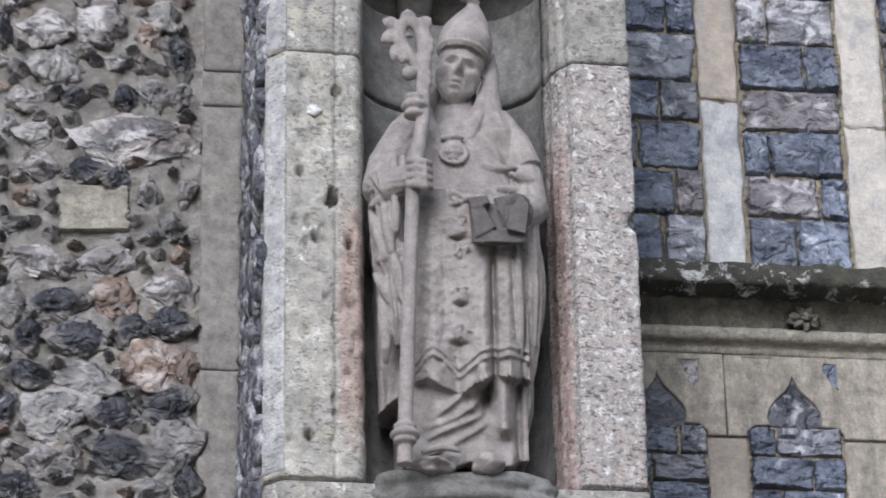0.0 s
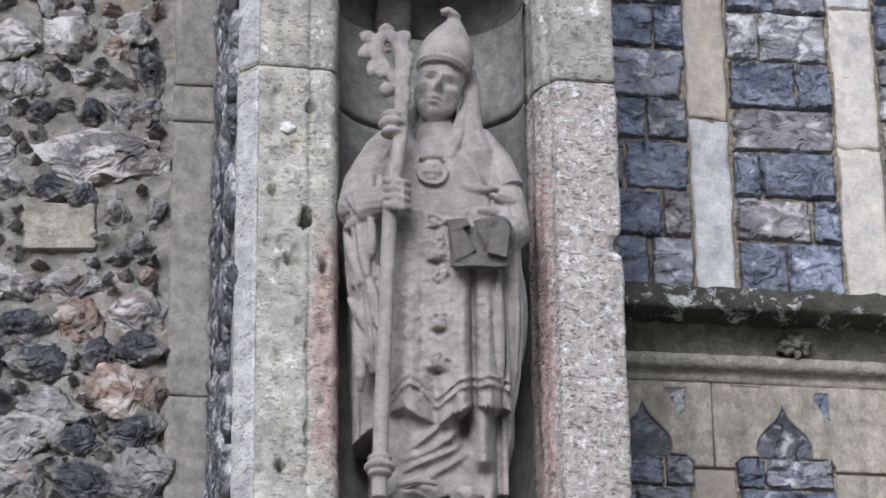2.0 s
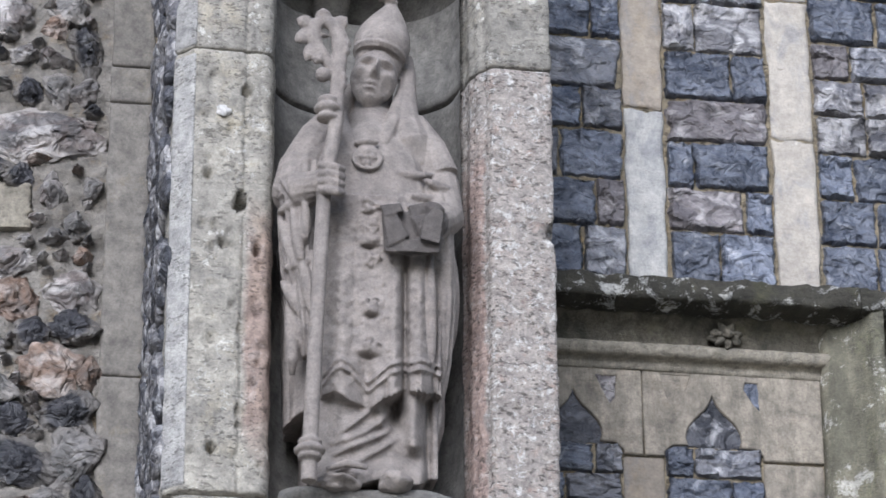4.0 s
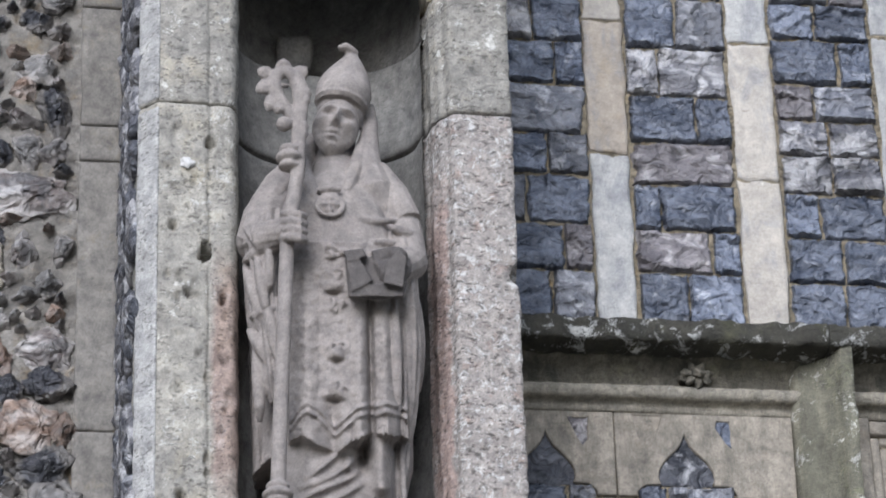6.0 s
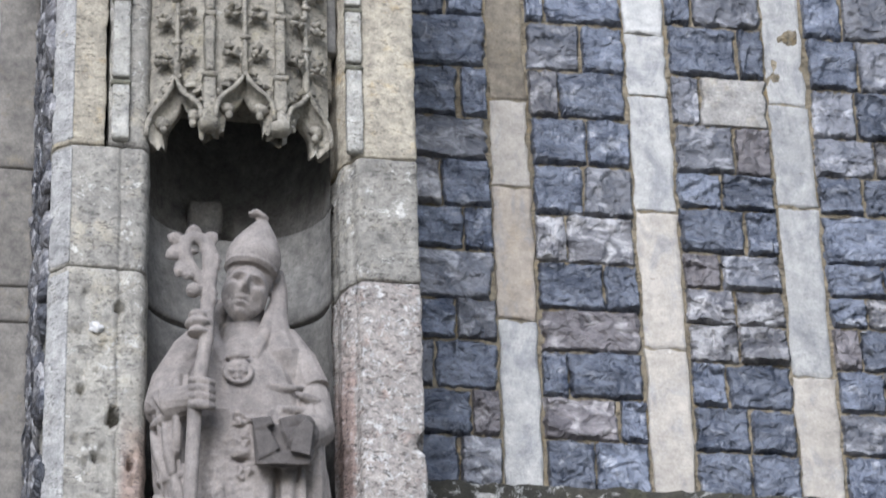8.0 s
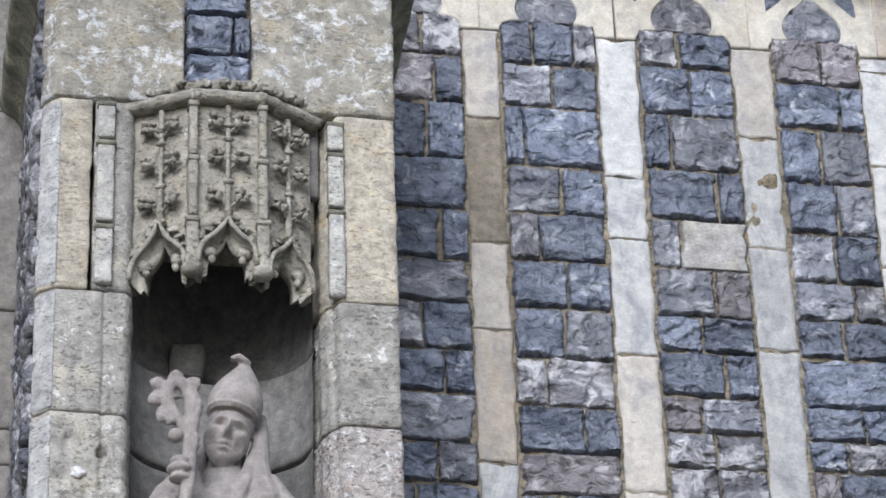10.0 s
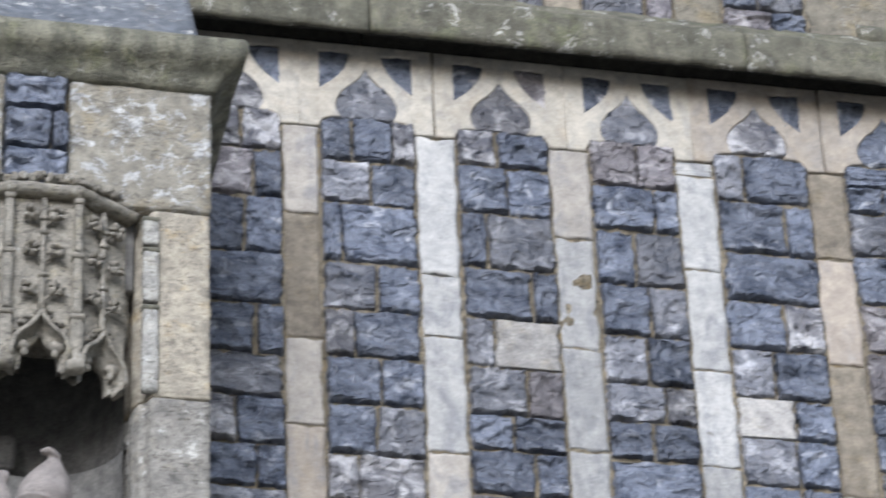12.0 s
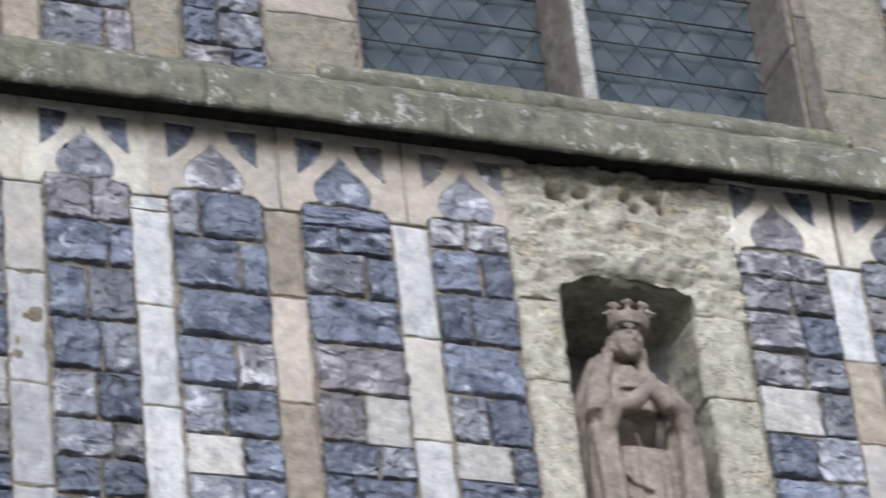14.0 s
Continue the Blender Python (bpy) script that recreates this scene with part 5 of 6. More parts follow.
def tunic(x, z):
    """Front of the knee-length tunic with its hanging folds and bands."""
    low = max(0.0, min(1.0, (3.95 - z) / 0.14))
    y = -0.066 + 3.6 * (x - 0.497) ** 2
    y += low * (0.022 * bump1(x, 0.5335, 0.0042) - 0.014 * bump1(x, 0.554, 0.011) - 0.010 * bump1(x, 0.519, 0.008) + 0.014 * bump1(x, 0.5745, 0.0035))
    y += low * (-0.013 * bump1(x, 0.446, 0.012) + 0.018 * bump1(x, 0.480, 0.011) * max(0, min(1, (3.745 - z) / 0.05)))
    y += 0.0022 * (bump1(x, 0.463, 0.0018) + bump1(x, 0.507, 0.0018)) * (z > 3.74)
    for rz, w in ((3.906, 0.017), (3.800, 0.012), (3.738, 0.013)):
        y -= 0.009 * bump1(x, 0.485, w) * bump1(z, rz, 0.010)
        y += 0.011 * bump1(x, 0.485 + 0.004 * math.sin(rz * 90), w * 0.7) * bump1(z, rz - 0.015 + 0.1 * abs(x - 0.485), 0.0034)
    gap = z - tunic_band(x)
    y -= 0.0075 * (bump1(gap, 0, 0.0034) + bump1(gap, -0.013, 0.0034))
    if x > 0.50 and gap < -0.019:
        y += 0.008 * max(0, math.sin(x * 620 + 1.5 * math.sin(x * 190))) ** 8
    return y + 0.0026 * rough_noise((x, 0, z), 0.011, 3) + 0.0022 * rough_noise((x, 0, z), 0.035, 6)


def tunic_band(x):
    return float(np.interp(x, [0.42, 0.427, 0.436, 0.446, 0.460, 0.473, 0.482, 0.500, 0.514, 0.5335, 0.536, 0.554, 0.572, 0.59], [3.690, 3.700, 3.716, 3.722, 3.713, 3.697, 3.684, 3.703, 3.717, 3.722, 3.718, 3.725, 3.719, 3.71]))


def tunic_edge(x):
    edge = float(np.interp(x, [0.41, 0.424, 0.438, 0.450, 0.469, 0.486, 0.500, 0.523, 0.535, 0.568, 0.59], [3.658, 3.663, 3.673, 3.665, 3.653, 3.646, 3.662, 3.675, 3.678, 3.675, 3.67]))
    return edge + (0.0016 * math.sin(x * 900) * (x > 0.50)) + 0.002 * rough_noise((x, 0, 0), 0.01, 2)


def alb(x, z):
    """Front of the long under-robe: a smooth knee, a hanging fold and folds that sweep down to one side."""
    y = -0.036 + 3.2 * (x - 0.485) ** 2
    y -= 0.012 * bump1(x, 0.457, 0.022) * bump1(z, 3.62, 0.06)
    y += 0.034 * bump1(x, 0.520, 0.008) * max(0, min(1, (z - 3.605) / 0.03))
    y -= 0.026 * bump1(x, 0.546, 0.0125) * max(0, min(1, (z - 3.575) / 0.02)) + 0.006 * bump1(x, 0.500, 0.006) * (z > 3.62)
    y += 0.020 * bump1(x, 0.566, 0.005)
    for k in range(4):
        zc = 3.552 + 0.016 * k + (0.9 + 0.25 * k) * max(0, x - 0.425) ** 1.0 * 0.42 + 4.0 * max(0, x - 0.47) ** 2
        y -= 0.009 * bump1(z, zc + 0.004 * math.sin(40 * x + 2 * k), 0.0060) * max(0, min(1, (0.535 - 0.004 * k - x) / 0.03)) * max(0, min(1, (x - 0.415 - 0.006 * k) / 0.02))
    y -= 0.016 * max(0, min(1, (3.572 - z) / 0.02)) * (0.6 + 0.4 * math.sin(x * 150))
    return y + 0.0014 * rough_noise((x, 0, z), 0.012, 8)


sheet(bm, 0.404, 0.580, lambda x: 3.540 + 0.004 * math.sin(x * 90), 3.72, alb, 0.14)
sheet(bm, 0.420, 0.584, tunic_edge, 3.975, tunic, 0.10)
robe(bm, [(3.60, 0.560, 0.584, 0.0, 0.15), (3.66, 0.566, 0.598, 0.0, 0.15), (3.72, 0.57, 0.600, 0.0, 0.14)], [(9, 0.4)], 0.008, 2)
robe(bm, [(3.70, 0.420, 0.580, -0.030, 0.11), (3.85, 0.410, 0.588, -0.040, 0.12), (3.92, 0.418, 0.592, -0.050, 0.125), (3.96, 0.412, 0.592, -0.062, 0.125),
           (4.035, 0.400, 0.574, -0.056, 0.12), (4.075, 0.418, 0.562, -0.042, 0.10), (4.096, 0.438, 0.545, -0.026, 0.09), (4.112, 0.452, 0.530, -0.008, 0.08), (4.126, 0.462, 0.520, 0.006, 0.07)], [(9, 0.2), (14, 2.0), (5, 0.7)],
     lambda z: float(np.interp(z, [3.68, 3.80, 3.95, 4.05, 4.14], [0.016, 0.013, 0.008, 0.004, 0.002])), 5, front_flat=0.75)
robe(bm, [(3.682, 0.382, 0.570, 0.010, 0.15), (3.71, 0.382, 0.590, 0.002, 0.16), (3.78, 0.380, 0.613, -0.002, 0.17), (3.90, 0.376, 0.606, -0.006, 0.17), (3.97, 0.370, 0.601, -0.004, 0.16),
           (4.04, 0.384, 0.580, 0.0, 0.14), (4.10, 0.42, 0.55, 0.01, 0.11)], [(8, 1.0), (13, 0.3)], lambda z: 0.010 if z < 3.9 else 0.005, 9, dz=lambda x, y: -0.02 * max(0, min(1, (0.42 - x) / 0.04)))
# right arm with its wide hanging sleeve, and the hand on the staff
stube(bm, [(0.412, 0.01, 4.065), (0.390, -0.01, 4.02), (0.382, -0.03, 3.985), (0.395, -0.07, 3.990), (0.425, -0.095, 4.005)], [0.030, 0.034, 0.033, 0.026, 0.020], 14)
robe(bm, [(3.820, 0.388, 0.396, -0.030, -0.01), (3.842, 0.376, 0.400, -0.046, 0.01), (3.87, 0.370, 0.404, -0.056, 0.02), (3.92, 0.367, 0.404, -0.060, 0.03), (3.965, 0.364, 0.408, -0.068, 0.03), (4.00, 0.368, 0.418, -0.060, 0.03), (4.03, 0.376, 0.42, -0.04, 0.04)], [(9, 0.5), (15, 1.4)], 0.016, 4)
robe(bm, [(3.735, 0.399, 0.405, -0.020, -0.005), (3.765, 0.391, 0.411, -0.042, 0.0), (3.82, 0.380, 0.412, -0.054, 0.01), (3.88, 0.378, 0.415, -0.056, 0.02)], [(7, 0.1)], 0.007, 6)
sblob(bm, (0.434, -0.098, 4.010), (0.019, 0.018, 0.024), 0.05, 1)
for k in range(4):
    z = 4.030 - 0.0125 * k
    stube(bm, [(0.418, -0.104, z), (0.428, -0.120, z + 0.001), (0.441, -0.121, z - 0.001), (0.450, -0.108, z - 0.003)], [0.0062, 0.0068, 0.0066, 0.0055], 8)
# the other arm, the block that it holds
stube(bm, [(0.560, 0.01, 4.06), (0.586, -0.01, 4.01), (0.594, -0.03, 3.96), (0.575, -0.075, 3.945), (0.545, -0.085, 3.940)], [0.028, 0.030, 0.028, 0.022, 0.018], 14)
robe(bm, [(3.690, 0.588, 0.594, 0.0, 0.03), (3.74, 0.576, 0.604, -0.026, 0.05), (3.82, 0.570, 0.609, -0.044, 0.05), (3.90, 0.566, 0.606, -0.058, 0.05), (3.95, 0.562, 0.603, -0.062, 0.05), (4.00, 0.560, 0.592, -0.045, 0.05)], [(7, 0.9), (12, 0.2)], 0.007, 8)
def wedge(outline, front, back):
    """A broken-edged piece: an outline on the niche's front plane, drawn from one depth to another."""
    loft(bm, [[near((x + 0.002 * rough_noise((x, 0, z), 0.01, y), y, z)) for x, _, z in outline] for y in (front, front + 0.004, back)])


wedge([(0.5044, 0, 3.9615), (0.5078, 0, 3.9058), (0.5464, 0, 3.8992), (0.5867, 0, 3.9088), (0.5909, 0, 3.9597), (0.5529, 0, 3.9701)], -0.090, -0.02)
wedge([(0.5044, 0, 3.9670), (0.5118, 0, 3.9114), (0.5424, 0, 3.9295), (0.5238, 0, 3.9664)], -0.104, -0.06)
wedge([(0.5079, 0, 3.9040), (0.5850, 0, 3.9069), (0.5900, 0, 3.9289), (0.5416, 0, 3.9241), (0.5094, 0, 3.9185)], -0.100, -0.05)
wedge([(0.5577, 0, 3.9269), (0.5835, 0, 3.9212), (0.5909, 0, 3.9688), (0.5788, 0, 3.9790), (0.5626, 0, 3.9579)], -0.112, -0.05)
wedge([(0.5019, 0, 3.9750), (0.5068, 0, 3.9599), (0.5335, 0, 3.9670), (0.5294, 0, 3.9804)], -0.106, -0.05)
wedge([(0.5415, 0, 3.9766), (0.5464, 0, 3.9606), (0.5675, 0, 3.9728), (0.5626, 0, 3.9834)], -0.094, -0.05)
sblob(bm, (0.5756, -0.086, 3.9715), (0.016, 0.016, 0.013), 0.15, 2, 3)
# head, mitre and hood
def bishop_face(u, v):
    """Relief of the face over its oval; u to the side and v down from the bridge of the nose, in millimetres."""
    y = 0.0
    for e in (-1, 1):
        y += 9.0 * bump1(u, e * 14.0, 8.0) * bump1(v, 0.5, 5.0) - 4.6 * bump1(u, e * 14.5, 6.0) * bump1(v, 2.0, 3.0)
        y += 3.0 * bump1(u, e * 14.5, 7.0) * bump1(v, 5.8, 1.7) - 4.2 * bump1(u, e * 15.5, 10.0) * bump1(v, -7.5, 3.0)
        y -= 3.0 * bump1(u, e * 21.0, 7.0) * bump1(v, 13.0, 6.0)
        y += 3.8 * bump1(u, e * 21.0, 6.5) * bump1(v, 28.0, 8.0) + 1.6 * bump1(u, e * (8.0 + 0.25 * max(0, v - 20)), 2.0) * bump1(v, 26.0, 6.0)
        y -= 2.6 * bump1(u, e * 4.6, 2.4) * bump1(v, 21.0, 3.0)
    y -= 10.5 * bump1(u, 0.0, 3.2 + 0.07 * max(0, v)) * max(0.0, min(1.0, (v + 10) / 26)) * max(0.0, min(1.0, (25.5 - v) / 4))
    y -= 2.6 * bump1(v, 31.0, 2.4) * bump1(u, 0, 9) + 3.2 * bump1(v, 37.5, 2.6) * bump1(u, 0, 7.5)
    y += 4.6 * bump1(v, 34.2, 1.6) * bump1(u, 0, 10) + 2.6 * bump1(v, 42.0, 2.2) * bump1(u, 0, 9)
    return 0.0016 * (y - 3.5 * bump1(v, 49.0, 5.5) * bump1(u, 0, 9))


def face_mask(bm, at, wide, high, roll):
    """An oval face with its relief, turned clockwise by roll."""
    rows = []
    c, t = math.cos(radians(roll)), math.sin(radians(roll))
    for k in range(34):
        q = k / 33
        ring = []
        for i in range(72):
            w = 2 * math.pi * i / 72
            u, v = q * math.sin(w), -q * math.cos(w)
            y = 0.95 * wide * (1 - math.sqrt(max(0.0, 1 - 0.985 * q * q))) + wide / 0.0345 * bishop_face(34.5 * u, 47.5 * v + 8.0) * min(1.0, (1 - q) * 5)
            u, v = u * wide * (1.0 - 0.26 * max(0.0, v) ** 2), v * high
            ring.append(Vector(at) + Vector((u * c - v * t, y, -(u * t + v * c) - 0.22 * y)))
        rows.append(ring)
    mask = [[bm.verts.new(p) for p in ring] for ring in rows[1:]]
    tip = bm.verts.new(rows[0][0])
    for i in range(72):
        j = (i + 1) % 72
        bm.faces.new((tip, mask[0][i], mask[0][j]))
        for a, b in zip(mask, mask[1:]):
            bm.faces.new((a[i], b[i], b[j], a[j]))
    bm.faces.new([v for v in reversed(mask[-1])])


face_mask(bm, near((0.4960, -0.040, 4.1968)), 0.0345, 0.0475, 13)
sblob(bm, (0.5001, 0.012, 4.2066), (0.0345, 0.034, 0.043), 0.02, 4, 3)
stube(bm, [(0.4986, 0.040, 4.1714), (0.4946, 0.034, 4.1428), (0.4899, 0.020, 4.1097), (0.4877, 0.000, 4.0677), (0.4880, 0.010, 4.0170)], [0.024, 0.026, 0.032, 0.042, 0.04], 20)
MITRE = Vector(near((0.5009, 0.004, 4.2180)))
lean = Matrix.Rotation(radians(13), 3, "Y")
rings = []
for h, r, ry in ((-0.006, 0.0345, 0.0375), (-0.001, 0.0378, 0.0405), (0.010, 0.0402, 0.0425), (0.024, 0.0412, 0.0400), (0.040, 0.0368, 0.0340), (0.056, 0.0290, 0.0260), (0.071, 0.0195, 0.0180), (0.084, 0.0100, 0.0110), (0.092, 0.0045, 0.0060)):
    rings.append([MITRE + lean @ Vector((r * math.cos(w), ry * math.sin(w), h + 0.0012 * rough_noise((math.cos(w), h * 20, 0), 0.3, 2))) for w in (2 * math.pi * q / 40 for q in range(40))])
loft(bm, rings)
band = [MITRE + lean @ Vector((0.0378 * math.cos(w), 0.0405 * math.sin(w), 0.0005)) for w in np.linspace(0, 2 * math.pi, 41)]
tube(bm, band, 0.0022, 8)
stube(bm, [(0.4988, -0.004, 4.3141), (0.5096, -0.006, 4.3169), (0.5197, -0.004, 4.3109), (0.5264, 0.0, 4.3065)], [0.004, 0.0065, 0.0055, 0.0035], 8, 1.5)
stube(bm, [(0.5138, 0.0, 4.3143), (0.5139, 0.0, 4.2998)], [0.005, 0.006], 8)
# the hood's two falls, the collar's edges and the shoulders
blob(bm, (0.497, 0.045, 4.095), (0.050, 0.034, 0.044), 0.03, 2, 3)
stube(bm, [(0.5414, 0.030, 4.2191), (0.5431, 0.026, 4.1887), (0.5406, 0.012, 4.1554), (0.5366, -0.004, 4.1176), (0.5431, -0.016, 4.0761), (0.5627, 0.004, 4.0173)], [0.009, 0.012, 0.015, 0.022, 0.031, 0.026], 14)
stube(bm, [(0.5349, 0.010, 4.1673), (0.5283, -0.008, 4.1358), (0.5194, -0.026, 4.1061), (0.5056, -0.042, 4.0698)], [0.007, 0.011, 0.012, 0.009], 12)
stube(bm, [(0.5530, -0.006, 4.1140), (0.5758, -0.014, 4.0690), (0.5920, -0.020, 4.0257)], [0.014, 0.022, 0.024], 12)
stube(bm, [(0.4592, 0.030, 4.1620), (0.4480, 0.016, 4.1330), (0.4320, 0.004, 4.1057), (0.4104, -0.004, 4.0782), (0.3907, -0.010, 4.0381)], [0.010, 0.016, 0.021, 0.024, 0.026], 14)
stube(bm, [(0.4465, -0.004, 4.1207), (0.4517, -0.026, 4.0903), (0.4625, -0.044, 4.0614), (0.4700, -0.046, 4.0434)], [0.008, 0.010, 0.010, 0.008], 12)
# the brooch that closes the cope
sblob(bm, (0.4837, -0.056, 4.0499), (0.0195, 0.0075, 0.0205), 0.10, 3, 3)
ring_tube(bm, near((0.4837, -0.060, 4.0480)), 0.0195, 0.0032, -14)
stube(bm, [(0.4657, -0.058, 4.0718), (0.4819, -0.062, 4.0756), (0.4991, -0.058, 4.0749)], [0.004, 0.005, 0.004], 8)
for k, (dx, dz) in enumerate(((-0.009, 0.0), (0.009, 0.0), (0.0, -0.009), (0.0, 0.009), (0.0, 0.0))):
    sblob(bm, Vector((0.4837, -0.063, 4.0499)) + Vector((dx, 0, dz)), (0.0045, 0.0035, 0.004), 0.4, k)
for k, (z, w) in enumerate(((3.952, 0.016), (3.915, 0.015), (3.868, 0.012), (3.800, 0.013), (3.738, 0.013))):
    for q in range(3):
        u = q * 2.1 + k
        blob(bm, (0.485 + w * 0.6 * math.cos(u), -0.066, z - 0.003 + 0.006 * math.sin(u)), (w * 0.55, 0.008, 0.007), 0.7, k + q, 2)
blob(bm, (0.520, -0.054, 3.538), (0.022, 0.030, 0.016), 0.3, 2, 3)
blob(bm, (0.440, -0.046, 3.536), (0.030, 0.024, 0.012), 0.5, 5, 3)
tube(bm, [(0.425, -0.064, 3.548), (0.452, -0.070, 3.556), (0.480, -0.072, 3.550)], [0.004, 0.006, 0.004], 8)
# folds of the arms, the hanging sleeve and the cloak
for pts, r in (([(0.3591, -0.028, 4.0040), (0.3789, -0.046, 4.0190), (0.4152, -0.074, 4.0159)], 0.0050), ([(0.3580, -0.036, 3.9767), (0.3794, -0.060, 3.9917), (0.4074, -0.080, 3.9990)], 0.0060), ([(0.3600, -0.040, 3.9524), (0.3757, -0.062, 3.9678), (0.3980, -0.078, 3.9783)], 0.0055),
               ([(0.3617, -0.040, 3.9452), (0.3751, -0.052, 3.9101), (0.3871, -0.050, 3.8574)], 0.0070), ([(0.3798, -0.066, 3.9645), (0.3861, -0.066, 3.9198), (0.3949, -0.056, 3.8667)], 0.0065), ([(0.3964, -0.080, 3.9782), (0.4001, -0.074, 3.9477), (0.3975, -0.062, 3.9026)], 0.0055),
               ([(0.3695, -0.040, 3.8652), (0.3852, -0.052, 3.8750), (0.4090, -0.056, 3.8836)], 0.0060), ([(0.3667, -0.030, 3.8455), (0.3861, -0.040, 3.8176), (0.4057, -0.030, 3.7775)], 0.0075), ([(0.3765, -0.020, 3.8302), (0.3830, -0.022, 3.7693), (0.3817, -0.016, 3.7034)], 0.0080),
               ([(0.3913, -0.056, 3.8932), (0.4032, -0.058, 3.8406), (0.4118, -0.048, 3.7884)], 0.0070), ([(0.5041, -0.050, 4.0346), (0.5366, -0.058, 4.0202), (0.5773, -0.046, 4.0284)], 0.0055), ([(0.5675, -0.060, 4.0186), (0.5887, -0.050, 4.0089), (0.6082, -0.030, 3.9992)], 0.0060),
               ([(0.5367, -0.060, 3.9927), (0.5691, -0.056, 3.9930), (0.5975, -0.030, 3.9829)], 0.0055), ([(0.5951, -0.040, 3.9782), (0.5997, -0.040, 3.9376), (0.5963, -0.036, 3.9058)], 0.0055), ([(0.6044, -0.014, 3.9063), (0.6072, 0.004, 3.8350), (0.6035, 0.016, 3.7556)], 0.0080),
               ([(0.5883, -0.040, 3.9053), (0.5896, -0.032, 3.8340), (0.5860, -0.012, 3.7372)], 0.0065), ([(0.5729, -0.060, 3.9044), (0.5735, -0.056, 3.8242), (0.5748, -0.050, 3.7192)], 0.0060), ([(0.3945, -0.022, 4.0568), (0.3826, -0.030, 4.0376), (0.3713, -0.036, 3.9957)], 0.0070)):
    a, b, c = [Vector(p) for p in pts]
    line = [(a * (1 - t) + b * t) * (1 - t) + (b * (1 - t) + c * t) * t for t in (0, 0.17, 0.34, 0.5, 0.66, 0.83, 1)]
    line[0].y += 0.008
    line[-1].y += 0.010
    stube(bm, line, [r * f for f in (0.5, 0.95, 1.2, 1.3, 1.2, 0.95, 0.5)], 10)
# crozier
stube(bm, [(0.4075, -0.092, 3.555), (0.4105, -0.095, 3.66), (0.4160, -0.098, 3.80), (0.4240, -0.100, 3.99), (0.4394, -0.096, 4.0969), (0.4398, -0.092, 4.1390)], [0.011, 0.0108, 0.0105, 0.0105, 0.0105, 0.0105], 12)
stube(bm, [(0.4398, -0.090, 4.1390), (0.4419, -0.088, 4.1721), (0.4440, -0.086, 4.2082), (0.4437, -0.085, 4.2387), (0.4361, -0.085, 4.2573), (0.4211, -0.085, 4.2648), (0.4080, -0.085, 4.2562), (0.4050, -0.085, 4.2387), (0.4110, -0.085, 4.2201), (0.4227, -0.085, 4.2029), (0.4377, -0.085, 4.1812)],
      [0.0105, 0.0105, 0.0114, 0.0124, 0.0114, 0.0106, 0.0116, 0.0122, 0.0110, 0.0096, 0.007], 14, 0.8)
sblob(bm, (0.4206, -0.085, 4.2399), (0.008, 0.006, 0.0030), 0.1, 1, 2)
for k, (at, tip) in enumerate((((0.3973, -0.085, 4.2583), (0.3815, -0.088, 4.2657)), ((0.3959, -0.085, 4.2381), (0.3788, -0.088, 4.2273)), ((0.4053, -0.085, 4.2149), (0.3949, -0.088, 4.1961)), ((0.4136, -0.085, 4.2079), (0.4097, -0.088, 4.1915)), ((0.4202, -0.085, 4.2715), (0.4201, -0.088, 4.2859)), ((0.4435, -0.085, 4.2617), (0.4542, -0.088, 4.2731)), ((0.4471, -0.086, 4.2294), (0.4612, -0.088, 4.2266)), ((0.4472, -0.086, 4.2180), (0.4596, -0.088, 4.2151)), ((0.4444, -0.088, 4.1722), (0.4567, -0.092, 4.1750)), ((0.4445, -0.088, 4.1609), (0.4560, -0.092, 4.1617)))):
    a, b = Vector(at), Vector(tip)
    stube(bm, [a, a.lerp(b, 0.55) + Vector((0, -0.003, 0)), a.lerp(b, 0.95)], [0.0135, 0.0095, 0.0020], 9, 0.6)
sblob(bm, (0.4206, -0.092, 4.1762), (0.0112, 0.0112, 0.0112), 0.02, 1, 3)
stube(bm, [(0.4312, -0.088, 4.1789), (0.4230, -0.090, 4.1773)], 0.006, 8)
for z, r, h in ((4.134, 0.0140, 0.0085), (4.121, 0.0190, 0.0095), (4.107, 0.0155, 0.006), (3.612, 0.0165, 0.008), (3.600, 0.0215, 0.0085), (3.590, 0.0165, 0.006)):
    sblob(bm, (0.4270 if z > 4 else 0.4085, -0.098 if z > 4 else -0.096, z), (r, r, h), 0.02, 1, 3)
bishop = carved("bishop_statue", bm, FIGURE, 0.0018, "brown-grey carved stone statue of a mitred bishop holding a crozier")

bm = bmesh.new()
for k, (x, y, z, a, b, c) in enumerate(((0.49, 0.06, 3.530, 0.140, 0.10, 0.028), (0.43, 0.01, 3.522, 0.060, 0.055, 0.024), (0.53, -0.005, 3.520, 0.080, 0.05, 0.024), (0.59, 0.03, 3.516, 0.045, 0.06, 0.020), (0.39, 0.04, 3.512, 0.04, 0.05, 0.018), (0.49, 0.02, 3.500, 0.135, 0.07, 0.020))):
    blob(bm, (x, y, z), (a, b, c), 0.22, k * 2.3, 4)
plinth = new("statue_plinth", mesh_of("statue_plinth", bm, NICHE))
fuse = plinth.modifiers.new("fuse", "REMESH")
fuse.mode, fuse.voxel_size, fuse.use_smooth_shade = "VOXEL", 0.004, True
tagged(plinth, "rough rounded stone plinth under the bishop statue", "plinth")

# ---- second niche ----
bm = bmesh.new()
niche_shrine = thing("wall_niche", (2.63, W, 4.6), "eroded cream stone wall niche with a ragged arched head", "niche")
